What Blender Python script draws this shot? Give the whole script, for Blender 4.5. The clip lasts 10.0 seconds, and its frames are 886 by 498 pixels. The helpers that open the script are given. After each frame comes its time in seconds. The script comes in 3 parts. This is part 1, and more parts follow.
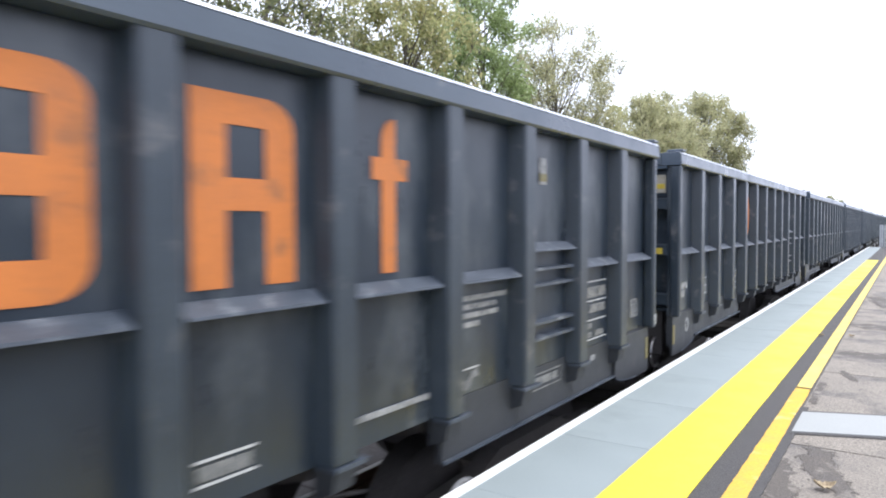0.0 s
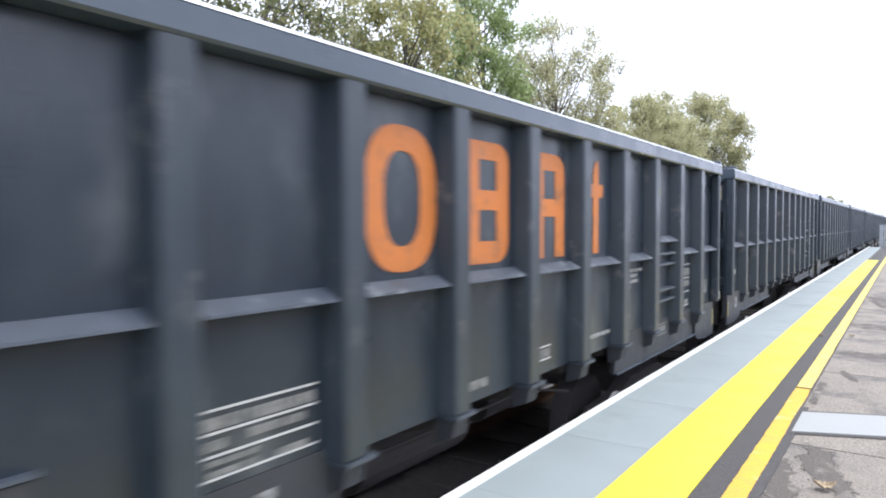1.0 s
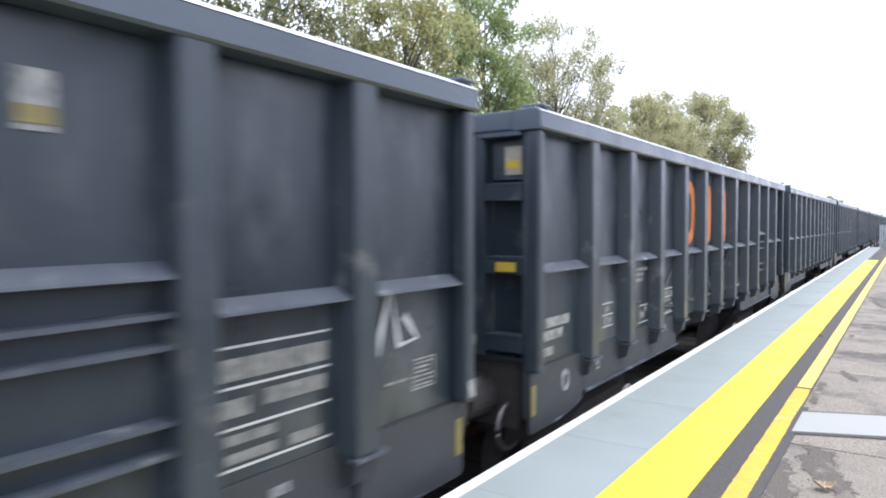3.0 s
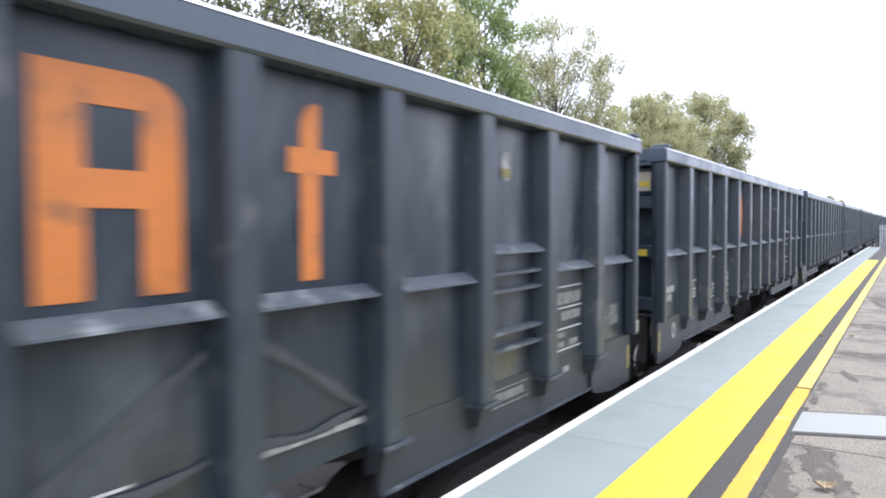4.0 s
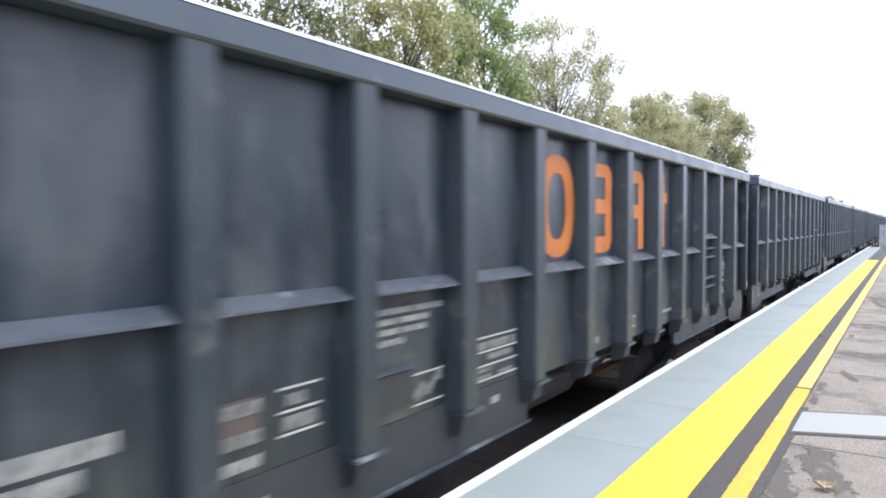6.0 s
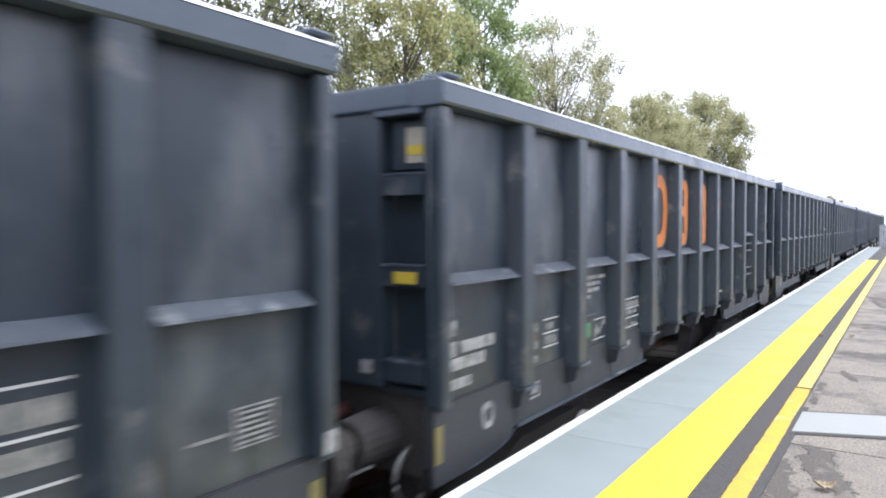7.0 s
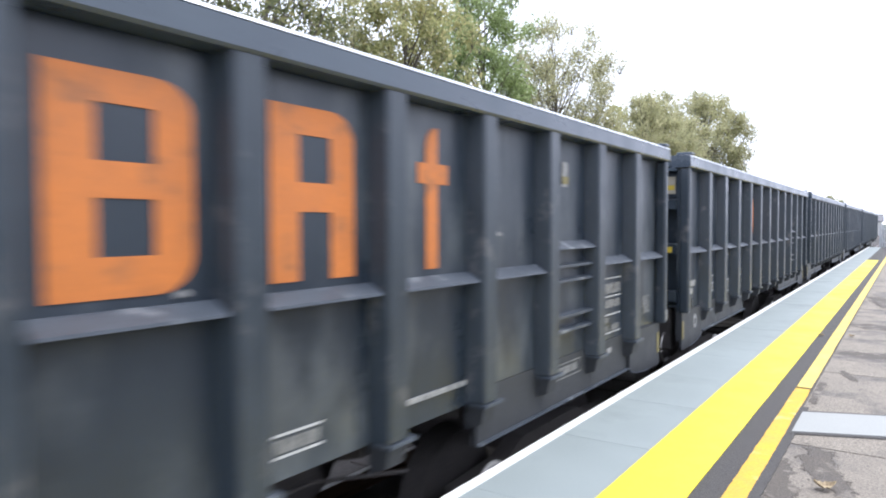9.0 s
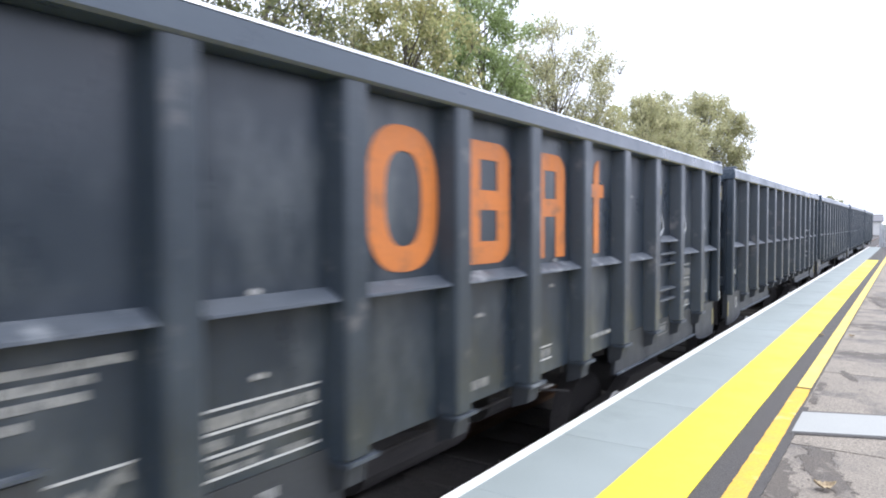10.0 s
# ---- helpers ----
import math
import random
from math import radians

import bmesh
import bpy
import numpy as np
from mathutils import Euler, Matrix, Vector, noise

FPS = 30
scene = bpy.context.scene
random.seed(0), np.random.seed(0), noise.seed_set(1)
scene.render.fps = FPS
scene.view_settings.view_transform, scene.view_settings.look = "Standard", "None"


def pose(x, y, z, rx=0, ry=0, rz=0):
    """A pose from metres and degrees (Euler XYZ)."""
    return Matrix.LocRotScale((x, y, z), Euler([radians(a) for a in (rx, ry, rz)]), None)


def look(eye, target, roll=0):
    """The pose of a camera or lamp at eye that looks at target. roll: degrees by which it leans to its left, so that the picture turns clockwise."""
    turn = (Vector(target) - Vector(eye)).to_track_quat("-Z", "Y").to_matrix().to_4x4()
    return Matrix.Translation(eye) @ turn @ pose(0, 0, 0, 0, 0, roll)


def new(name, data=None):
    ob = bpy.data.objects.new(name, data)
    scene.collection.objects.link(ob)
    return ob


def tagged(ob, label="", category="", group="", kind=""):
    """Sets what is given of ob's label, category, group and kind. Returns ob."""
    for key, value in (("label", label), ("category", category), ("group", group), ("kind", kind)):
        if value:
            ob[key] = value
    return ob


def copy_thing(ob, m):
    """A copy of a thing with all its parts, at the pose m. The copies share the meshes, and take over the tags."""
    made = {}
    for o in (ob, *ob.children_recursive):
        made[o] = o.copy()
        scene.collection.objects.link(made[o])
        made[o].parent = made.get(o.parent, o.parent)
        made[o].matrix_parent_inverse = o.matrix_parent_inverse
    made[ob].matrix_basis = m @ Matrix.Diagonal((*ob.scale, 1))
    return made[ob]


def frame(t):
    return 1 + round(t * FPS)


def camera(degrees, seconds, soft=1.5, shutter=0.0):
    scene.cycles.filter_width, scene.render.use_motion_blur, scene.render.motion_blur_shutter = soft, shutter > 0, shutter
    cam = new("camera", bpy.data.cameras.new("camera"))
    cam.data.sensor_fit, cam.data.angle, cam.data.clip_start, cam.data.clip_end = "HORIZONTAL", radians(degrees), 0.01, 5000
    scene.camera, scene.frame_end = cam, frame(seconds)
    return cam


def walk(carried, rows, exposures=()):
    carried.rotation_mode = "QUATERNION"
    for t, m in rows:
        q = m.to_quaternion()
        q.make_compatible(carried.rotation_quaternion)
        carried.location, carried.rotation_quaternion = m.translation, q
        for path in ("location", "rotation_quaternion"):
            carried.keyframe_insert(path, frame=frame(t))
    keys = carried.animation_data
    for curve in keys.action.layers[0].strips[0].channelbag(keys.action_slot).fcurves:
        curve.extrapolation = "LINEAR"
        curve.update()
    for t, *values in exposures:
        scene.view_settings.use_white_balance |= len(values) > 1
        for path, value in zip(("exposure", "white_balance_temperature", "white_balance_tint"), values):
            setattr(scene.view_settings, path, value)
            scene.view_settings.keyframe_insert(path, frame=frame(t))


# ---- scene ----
EYE_H = 1.2828
YAW, PITCH, ROLL = 34.386, -2.036, -0.17
cam = camera(66.17, 10.0, soft=1.95, shutter=0.24)
stand = pose(0, 0, EYE_H) @ pose(0, 0, 0, 0, 0, YAW) @ pose(0, 0, 0, 90 + PITCH, 0, 0) @ pose(0, 0, 0, 0, 0, ROLL)
walk(cam, [(0.0, stand), (10.0, stand)])

# ---- light: bright overcast sky ----
world = bpy.data.worlds.new("overcast_sky")
scene.world = world
world.use_nodes = True
wn, wl = world.node_tree.nodes, world.node_tree.links
sky = wn.new("ShaderNodeTexSky")
sky.sky_type, sky.sun_disc = "NISHITA", False
sky.sun_elevation, sky.sun_rotation = radians(63), radians(52)
sky.air_density, sky.dust_density, sky.ozone_density = 1.0, 6.0, 1.0
veil = wn.new("ShaderNodeMix")             # thick cloud evens out the clear sky's colour
veil.data_type = "RGBA"
veil.inputs[0].default_value = 0.88
veil.inputs[7].default_value = (8.85, 9.5, 11.8, 1)
wl.new(sky.outputs["Color"], veil.inputs[6])
wl.new(veil.outputs[2], wn["Background"].inputs["Color"])
wn["Background"].inputs["Strength"].default_value = 0.15
sun = new("sun", bpy.data.lights.new("sun", "SUN"))
sun.data.energy, sun.data.angle, sun.data.color = 1.5, radians(50), (1.0, 0.98, 0.95)
sun.matrix_world = look((0, 0, 30), (-4.5, -3.5, 19.0))
scene.view_settings.exposure = 0.70


# ---- materials ----
def material(name, color, rough=0.7, metal=0.0, second=None, scale=6.0, amount=0.5, fine=60.0, bump=0.15, spread=0.12,
             third=None, third_scale=1.2, third_cut=(0.5, 0.62), stretch=(1, 1, 1), gloss_spread=0.12, dent=0.0):
    m = bpy.data.materials.new(name)
    m.use_nodes = True
    n, l = m.node_tree.nodes, m.node_tree.links
    b = n["Principled BSDF"]
    co = n.new("ShaderNodeTexCoord")
    mp = n.new("ShaderNodeMapping")
    mp.inputs["Scale"].default_value = stretch
    l.new(co.outputs["Object"], mp.inputs["Vector"])
    info = n.new("ShaderNodeObjectInfo")
    mv = n.new("ShaderNodeVectorMath")
    mv.operation = "ADD"
    sc = n.new("ShaderNodeMath")
    sc.operation = "MULTIPLY"
    sc.inputs[1].default_value = 37.0
    l.new(info.outputs["Random"], sc.inputs[0])
    l.new(mp.outputs[0], mv.inputs[0])
    l.new(sc.outputs[0], mv.inputs[1])

    def noise_tex(s, detail=6.0):
        t = n.new("ShaderNodeTexNoise")
        t.inputs["Scale"].default_value, t.inputs["Detail"].default_value = s, detail
        t.inputs["Roughness"].default_value = 0.62
        l.new(mv.outputs[0], t.inputs["Vector"])
        return t

    def ramp(src, lo, hi):
        r = n.new("ShaderNodeMapRange")
        r.inputs[1].default_value, r.inputs[2].default_value = lo, hi
        l.new(src, r.inputs[0])
        return r.outputs[0]

    def mix(fac, a, c):
        x = n.new("ShaderNodeMix")
        x.data_type = "RGBA"
        if fac is None:
            x.inputs[0].default_value = 0.5
        else:
            l.new(fac, x.inputs[0])
        for k, v in ((6, a), (7, c)):
            if isinstance(v, tuple):
                x.inputs[k].default_value = (*v, 1)
            else:
                l.new(v, x.inputs[k])
        return x.outputs[2]

    big, small = noise_tex(scale), noise_tex(fine, 8.0)
    second = second or tuple(c * 0.72 for c in color)
    col = mix(ramp(big.outputs[0], 0.5 - amount / 2, 0.5 + amount / 2), second, color)
    if third:
        t3 = noise_tex(third_scale, 9.0)
        col = mix(ramp(t3.outputs[0], *third_cut), col, third)
    hs = n.new("ShaderNodeHueSaturation")
    vr = n.new("ShaderNodeMapRange")
    vr.inputs[1].default_value, vr.inputs[2].default_value = 0.3, 0.7
    vr.inputs[3].default_value, vr.inputs[4].default_value = 1 - spread, 1 + spread
    l.new(small.outputs[0], vr.inputs[0])
    l.new(vr.outputs[0], hs.inputs["Value"])
    l.new(col, hs.inputs["Color"])
    l.new(hs.outputs[0], b.inputs["Base Color"])
    rr = n.new("ShaderNodeMapRange")
    rr.inputs[1].default_value, rr.inputs[2].default_value = 0.3, 0.7
    rr.inputs[3].default_value, rr.inputs[4].default_value = max(0.02, rough - gloss_spread), min(1, rough + gloss_spread)
    l.new(big.outputs[0], rr.inputs[0])
    l.new(rr.outputs[0], b.inputs["Roughness"])
    b.inputs["Metallic"].default_value = metal
    if dent:
        dt = noise_tex(1.7, 2.0)
        db = n.new("ShaderNodeBump")
        db.inputs["Strength"].default_value, db.inputs["Distance"].default_value = dent, 0.05
        l.new(dt.outputs[0], db.inputs["Height"])
    if bump:
        bp = n.new("ShaderNodeBump")
        bp.inputs["Strength"].default_value, bp.inputs["Distance"].default_value = bump, 0.01
        l.new(small.outputs[0], bp.inputs["Height"])
        if dent:
            l.new(db.outputs[0], bp.inputs["Normal"])
        l.new(bp.outputs[0], b.inputs["Normal"])
    return m


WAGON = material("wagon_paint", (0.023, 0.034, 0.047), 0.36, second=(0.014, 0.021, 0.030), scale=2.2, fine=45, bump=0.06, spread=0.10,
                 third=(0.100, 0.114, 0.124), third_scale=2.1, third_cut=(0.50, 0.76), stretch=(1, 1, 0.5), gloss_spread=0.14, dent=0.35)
# the wagon paint lightened, for ribs and ends that catch more light
RIB = material("wagon_paint_lit", (0.033, 0.046, 0.060), 0.40, second=(0.021, 0.030, 0.040), scale=3.0, fine=50, bump=0.06, spread=0.10,
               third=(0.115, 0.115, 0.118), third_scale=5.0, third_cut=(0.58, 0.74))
# the wagon paint lighter still: the rim's sky sheen put into its colour
RIM = material("wagon_paint_sky_lit", (0.047, 0.067, 0.090), 0.33, second=(0.033, 0.048, 0.066), scale=2.5, fine=40, bump=0.05, spread=0.08,
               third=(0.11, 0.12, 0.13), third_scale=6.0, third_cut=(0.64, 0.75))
SCUFF = material("scuffed_rail_paint", (0.060, 0.075, 0.096), 0.5, second=(0.036, 0.046, 0.060), scale=9.0, fine=60, bump=0.1, spread=0.15,
                 third=(0.24, 0.26, 0.275), third_scale=6.0, third_cut=(0.57, 0.72))
SOLE = material("dusty_sole_paint", (0.038, 0.042, 0.046), 0.65, second=(0.024, 0.027, 0.031), scale=4, fine=50, bump=0.1, spread=0.15)
DIRTY = material("brake_dust", (0.078, 0.071, 0.067), 0.9, scale=7, fine=60, bump=0.2, spread=0.2, second=(0.044, 0.040, 0.038))
RED = material("dull_red_paint", (0.10, 0.032, 0.030), 0.7, second=(0.07, 0.025, 0.023), scale=12)
# bright metal that stands for sky glare along the rim edge
RIM_GLARE = material("rim_sky_glare", (0.60, 0.62, 0.65), 0.28, 0.6, second=(0.42, 0.44, 0.47), scale=9, spread=0.2)
STEEL = material("worn_steel", (0.28, 0.27, 0.26), 0.4, 0.8, scale=8)
ORANGE = material("orange_livery", (0.55, 0.175, 0.036), 0.55, second=(0.43, 0.14, 0.032), scale=5, fine=40, bump=0.03, spread=0.08,
                  third=(0.16, 0.085, 0.045), third_scale=7.0, third_cut=(0.54, 0.76))
STENCIL = material("faded_white_stencil", (0.34, 0.345, 0.33), 0.7, second=(0.11, 0.115, 0.12), scale=30, amount=0.25, fine=80, bump=0.02, spread=0.2, stretch=(1, 1, 0.5))
RULE = material("white_rule_paint", (0.52, 0.53, 0.52), 0.65, second=(0.36, 0.37, 0.37), scale=14)
TEXT = material("faded_cream_lettering", (0.23, 0.232, 0.218), 0.7, second=(0.085, 0.090, 0.092), scale=34, amount=0.3, fine=90, bump=0.02, spread=0.25, stretch=(1, 1, 0.6))
WHITE = material("white_enamel", (0.78, 0.78, 0.76), 0.4, scale=8, second=(0.6, 0.6, 0.58))
LABEL_Y = material("yellow_label", (0.50, 0.38, 0.045), 0.5, second=(0.5, 0.36, 0.04), scale=9)
REFLECT = material("dull_yellow_reflector", (0.22, 0.18, 0.05), 0.5, second=(0.12, 0.105, 0.04), scale=12)
LABEL_G = material("green_label", (0.045, 0.19, 0.085), 0.6, second=(0.04, 0.13, 0.07), scale=9)
LABEL_R = material("red_label", (0.12, 0.085, 0.08), 0.6, second=(0.08, 0.065, 0.063), scale=12)
CREAM = material("cream_label", (0.40, 0.37, 0.30), 0.55, second=(0.30, 0.27, 0.20), scale=14)
SPRAY = material("white_spray_paint", (0.52, 0.54, 0.55), 0.6, second=(0.30, 0.32, 0.34), scale=8, fine=30, spread=0.2)
SPRAY_Y = material("yellow_spray_paint", (0.24, 0.22, 0.07), 0.6, second=(0.2, 0.2, 0.1), scale=10)
CHALK = material("smeared_lime_dust", (0.062, 0.068, 0.072), 0.8, second=(0.032, 0.040, 0.048), scale=7, fine=30, spread=0.2)
COPING = material("grey_painted_coping", (0.275, 0.316, 0.312), 0.62, second=(0.240, 0.278, 0.274), scale=1.6, fine=120, bump=0.1, spread=0.05,
                  third=(0.205, 0.242, 0.234), third_scale=1.6, third_cut=(0.52, 0.80))
EDGE_WHITE = material("white_edge_paint", (0.82, 0.82, 0.80), 0.55, second=(0.7, 0.7, 0.68), scale=3, spread=0.05)
YELLOW = material("yellow_line_paint", (0.80, 0.65, 0.042), 0.6, second=(0.73, 0.585, 0.038), scale=2.0, fine=140, bump=0.12, spread=0.05)
OLD_YELLOW = material("worn_yellow_paint", (0.68, 0.43, 0.045), 0.7, second=(0.52, 0.31, 0.04), scale=6.0, fine=90, bump=0.2, spread=0.14,
                      third=(0.80, 0.66, 0.30), third_scale=3.2, third_cut=(0.55, 0.7))
FADED_YELLOW = material("faded_yellow_paint", (0.76, 0.57, 0.12), 0.7, second=(0.62, 0.45, 0.11), scale=5.0, fine=90, bump=0.2, spread=0.12)
DAMP = material("damp_stained_surface", (0.128, 0.112, 0.094), 0.85, second=(0.090, 0.079, 0.066), scale=5, fine=80, bump=0.8, spread=0.4,
                third=(0.25, 0.222, 0.184), third_scale=7.0, third_cut=(0.54, 0.64))
ASPHALT = material("dark_asphalt", (0.090, 0.085, 0.080), 0.85, second=(0.060, 0.057, 0.054), scale=5, fine=120, bump=0.8, spread=0.45)
PAVING = material("weathered_platform_surface", (0.290, 0.258, 0.212), 0.85, second=(0.198, 0.174, 0.142), scale=3.2, fine=80, bump=0.9, spread=0.55,
                  third=(0.125, 0.115, 0.104), third_scale=2.1, third_cut=(0.50, 0.64))
PALE_SLAB = material("pale_concrete", (0.345, 0.355, 0.335), 0.7, second=(0.295, 0.305, 0.288), scale=4, fine=120, bump=0.2, spread=0.07)
CONCRETE = material("platform_concrete", (0.30, 0.29, 0.27), 0.85, second=(0.2, 0.19, 0.18), scale=3, bump=0.3)
BALLAST = material("track_ballast", (0.085, 0.074, 0.066), 0.95, second=(0.03, 0.027, 0.025), scale=22, fine=70, bump=1.0, spread=0.3)
GRASS = material("rough_grass", (0.085, 0.105, 0.040), 0.9, second=(0.05, 0.065, 0.025), scale=1.5, fine=25, bump=0.6, spread=0.3)
BARK = material("bark", (0.16, 0.14, 0.11), 0.9, second=(0.10, 0.085, 0.07), scale=6, fine=40, bump=0.5, stretch=(1, 1, 0.3))
RUSTRAIL = material("rusty_rail", (0.13, 0.075, 0.045), 0.7, 0.3, scale=8)
# sleeper colour darkened to stand for the shade beneath the train
SLEEPER = material("shade_dark_sleeper", (0.06, 0.052, 0.046), 0.9, scale=5)
GALV = material("galvanised_steel", (0.52, 0.55, 0.57), 0.5, 0.35, scale=6)
PALEWALL = material("pale_rendered_wall", (0.62, 0.61, 0.58), 0.8, second=(0.5, 0.49, 0.47), scale=2)
GREYWALL = material("grey_rendered_wall", (0.26, 0.27, 0.28), 0.85, second=(0.20, 0.21, 0.22), scale=2)
ROOF = material("slate_roof", (0.16, 0.16, 0.17), 0.7, scale=6)
DRY_LEAF = material("dry_leaf", (0.46, 0.38, 0.24), 0.8, second=(0.20, 0.14, 0.08), scale=30)


def leaf_material(name, a, b, c):
    m = bpy.data.materials.new(name)
    m.use_nodes = True
    n, l = m.node_tree.nodes, m.node_tree.links
    p = n["Principled BSDF"]
    g = n.new("ShaderNodeNewGeometry")
    r = n.new("ShaderNodeValToRGB")
    r.color_ramp.elements[0].color, r.color_ramp.elements[1].color = (*a, 1), (*c, 1)
    e = r.color_ramp.elements.new(0.55)
    e.color = (*b, 1)
    l.new(g.outputs["Random Per Island"], r.inputs[0])
    l.new(r.outputs[0], p.inputs["Base Color"])
    p.inputs["Roughness"].default_value = 0.6
    t = n.new("ShaderNodeBsdfTranslucent")
    l.new(r.outputs[0], t.inputs["Color"])
    s = n.new("ShaderNodeMixShader")
    s.inputs[0].default_value = 0.6
    l.new(p.outputs[0], s.inputs[1])
    l.new(t.outputs[0], s.inputs[2])
    l.new(s.outputs[0], n["Material Output"].inputs["Surface"])
    return m


# leaf colours are raised to carry the haze of the bright sky
LEAF_GREEN = leaf_material("fresh_green_leaves", (0.21, 0.26, 0.105), (0.35, 0.44, 0.19), (0.46, 0.53, 0.28))
LEAF_OLIVE = leaf_material("olive_autumn_leaves", (0.25, 0.26, 0.12), (0.42, 0.43, 0.20), (0.60, 0.53, 0.28))
LEAF_DARK = leaf_material("dark_leaves", (0.085, 0.100, 0.050), (0.18, 0.205, 0.09), (0.33, 0.315, 0.15))
LEAF_DRY = leaf_material("thinning_autumn_leaves", (0.29, 0.295, 0.165), (0.46, 0.46, 0.26), (0.60, 0.55, 0.34))


# ---- mesh helpers ----
def mesh_from(name, bm, mat):
    me = bpy.data.meshes.new(name)
    bm.normal_update()
    bm.to_mesh(me)
    bm.free()
    me.materials.append(mat)
    return me


def part(name, bm, mat, parent=None, label="", at=None):
    ob = new(name, mesh_from(name, bm, mat) if isinstance(bm, bmesh.types.BMesh) else bm)
    if parent:
        ob.parent = parent
    if at is not None:
        ob.matrix_basis = at
    return tagged(ob, label)


def box(bm, x0, x1, y0, y1, z0, z1, bevel=0.0):
    r = bmesh.ops.create_cube(bm, size=1.0, matrix=Matrix.Translation(((x0 + x1) / 2, (y0 + y1) / 2, (z0 + z1) / 2))
                              @ Matrix.Diagonal((abs(x1 - x0), abs(y1 - y0), abs(z1 - z0), 1)))
    if bevel:
        es = list({e for v in r["verts"] for e in v.link_edges})
        bmesh.ops.bevel(bm, geom=es, offset=bevel, segments=2, profile=0.5, affect="EDGES")
    return bm


def boxed(*a, **k):
    return box(bmesh.new(), *a, **k)


def prism(profile, axis, a, b, bevel=0.0):
    """Extrude a closed 2D outline along x, y or z from a to b. The outline is (y,z), (x,z) or (x,y)."""
    bm = bmesh.new()

    def place(p, t):
        return (t, p[0], p[1]) if axis == "x" else (p[0], t, p[1]) if axis == "y" else (p[0], p[1], t)
    va = [bm.verts.new(place(p, a)) for p in profile]
    vb = [bm.verts.new(place(p, b)) for p in profile]
    bm.faces.new(va)
    bm.faces.new(vb[::-1])
    for i in range(len(profile)):
        j = (i + 1) % len(profile)
        bm.faces.new((va[i], vb[i], vb[j], va[j]))
    bmesh.ops.recalc_face_normals(bm, faces=bm.faces)
    if bevel:
        bmesh.ops.bevel(bm, geom=list(bm.edges), offset=bevel, segments=2, profile=0.5, affect="EDGES")
    return bm


def tube(bm, p, q, r0, r1=None, seg=12):
    p, q = Vector(p), Vector(q)
    d = q - p
    m = Matrix.Translation((p + q) / 2) @ d.to_track_quat("Z", "Y").to_matrix().to_4x4()
    bmesh.ops.create_cone(bm, cap_ends=True, segments=seg, radius1=r0, radius2=r0 if r1 is None else r1, depth=d.length, matrix=m)
    return bm


def bent(points, r, seg=8):
    bm = bmesh.new()
    rings = []
    for i, p in enumerate(points):
        p = Vector(p)
        d = (Vector(points[min(i + 1, len(points) - 1)]) - Vector(points[max(i - 1, 0)])).normalized()
        q = d.to_track_quat("Z", "Y")
        rings.append([bm.verts.new(p + q @ Vector((r * math.cos(6.2832 * k / seg), r * math.sin(6.2832 * k / seg), 0))) for k in range(seg)])
    for a, b in zip(rings, rings[1:]):
        for k in range(seg):
            bm.faces.new((a[k], a[(k + 1) % seg], b[(k + 1) % seg], b[k]))
    bm.faces.new(rings[0][::-1])
    bm.faces.new(rings[-1])
    return bm


# ---- open box wagon ----
# Local axes: x across (platform side positive), y from the leading end, z above the platform surface.
LENGTH, PITCH_Y = 9.84, 10.56
RIB_Y = [0.85 + 0.806 * k for k in range(11)]
RIB_W, PANEL_X, RIB_X, RIM_X = 0.13, 1.284, 1.39, 1.40
TOP, RIM_Z, RAIL_Z = 1.995, 1.866, 1.004
BAYS = list(zip([0.10] + [y + RIB_W for y in RIB_Y], RIB_Y + [LENGTH - 0.10]))


def sole_of(i):
    return 0.31 if 4 <= i <= 7 else 0.06


def cells(xs, zs, mask, cut=()):
    """A flat outline of grid cells with trimmed corners, standing in the y-z plane."""
    bm = bmesh.new()
    at = {}

    def v(y, z):
        k = (round(y, 4), round(z, 4))
        if k not in at:
            at[k] = bm.verts.new((0, y, z))
        return at[k]
    for j, row in enumerate(mask):
        for i, c in enumerate(row):
            if c != "#":
                continue
            q = [(xs[i], zs[j]), (xs[i + 1], zs[j]), (xs[i + 1], zs[j + 1]), (xs[i], zs[j + 1])]
            w = cut.get((i, j)) if cut else None
            if w is None:
                bm.faces.new([v(*p) for p in q])
            else:
                # round one corner of the cell
                cx, cz = q[(w + 2) % 4]
                ax, az = q[w]
                arc = [(cx + (ax - cx) * math.cos(t), cz + (az - cz) * math.sin(t)) for t in np.linspace(0, math.pi / 2, 7)]
                bm.faces.new([v(cx, cz)] + [v(*p) for p in arc])
    bmesh.ops.recalc_face_normals(bm, faces=bm.faces)
    r = bmesh.ops.extrude_face_region(bm, geom=list(bm.faces))
    for e in r["geom"]:
        if isinstance(e, bmesh.types.BMVert):
            e.co.x += 0.004
    bmesh.ops.recalc_face_normals(bm, faces=bm.faces)
    return bm


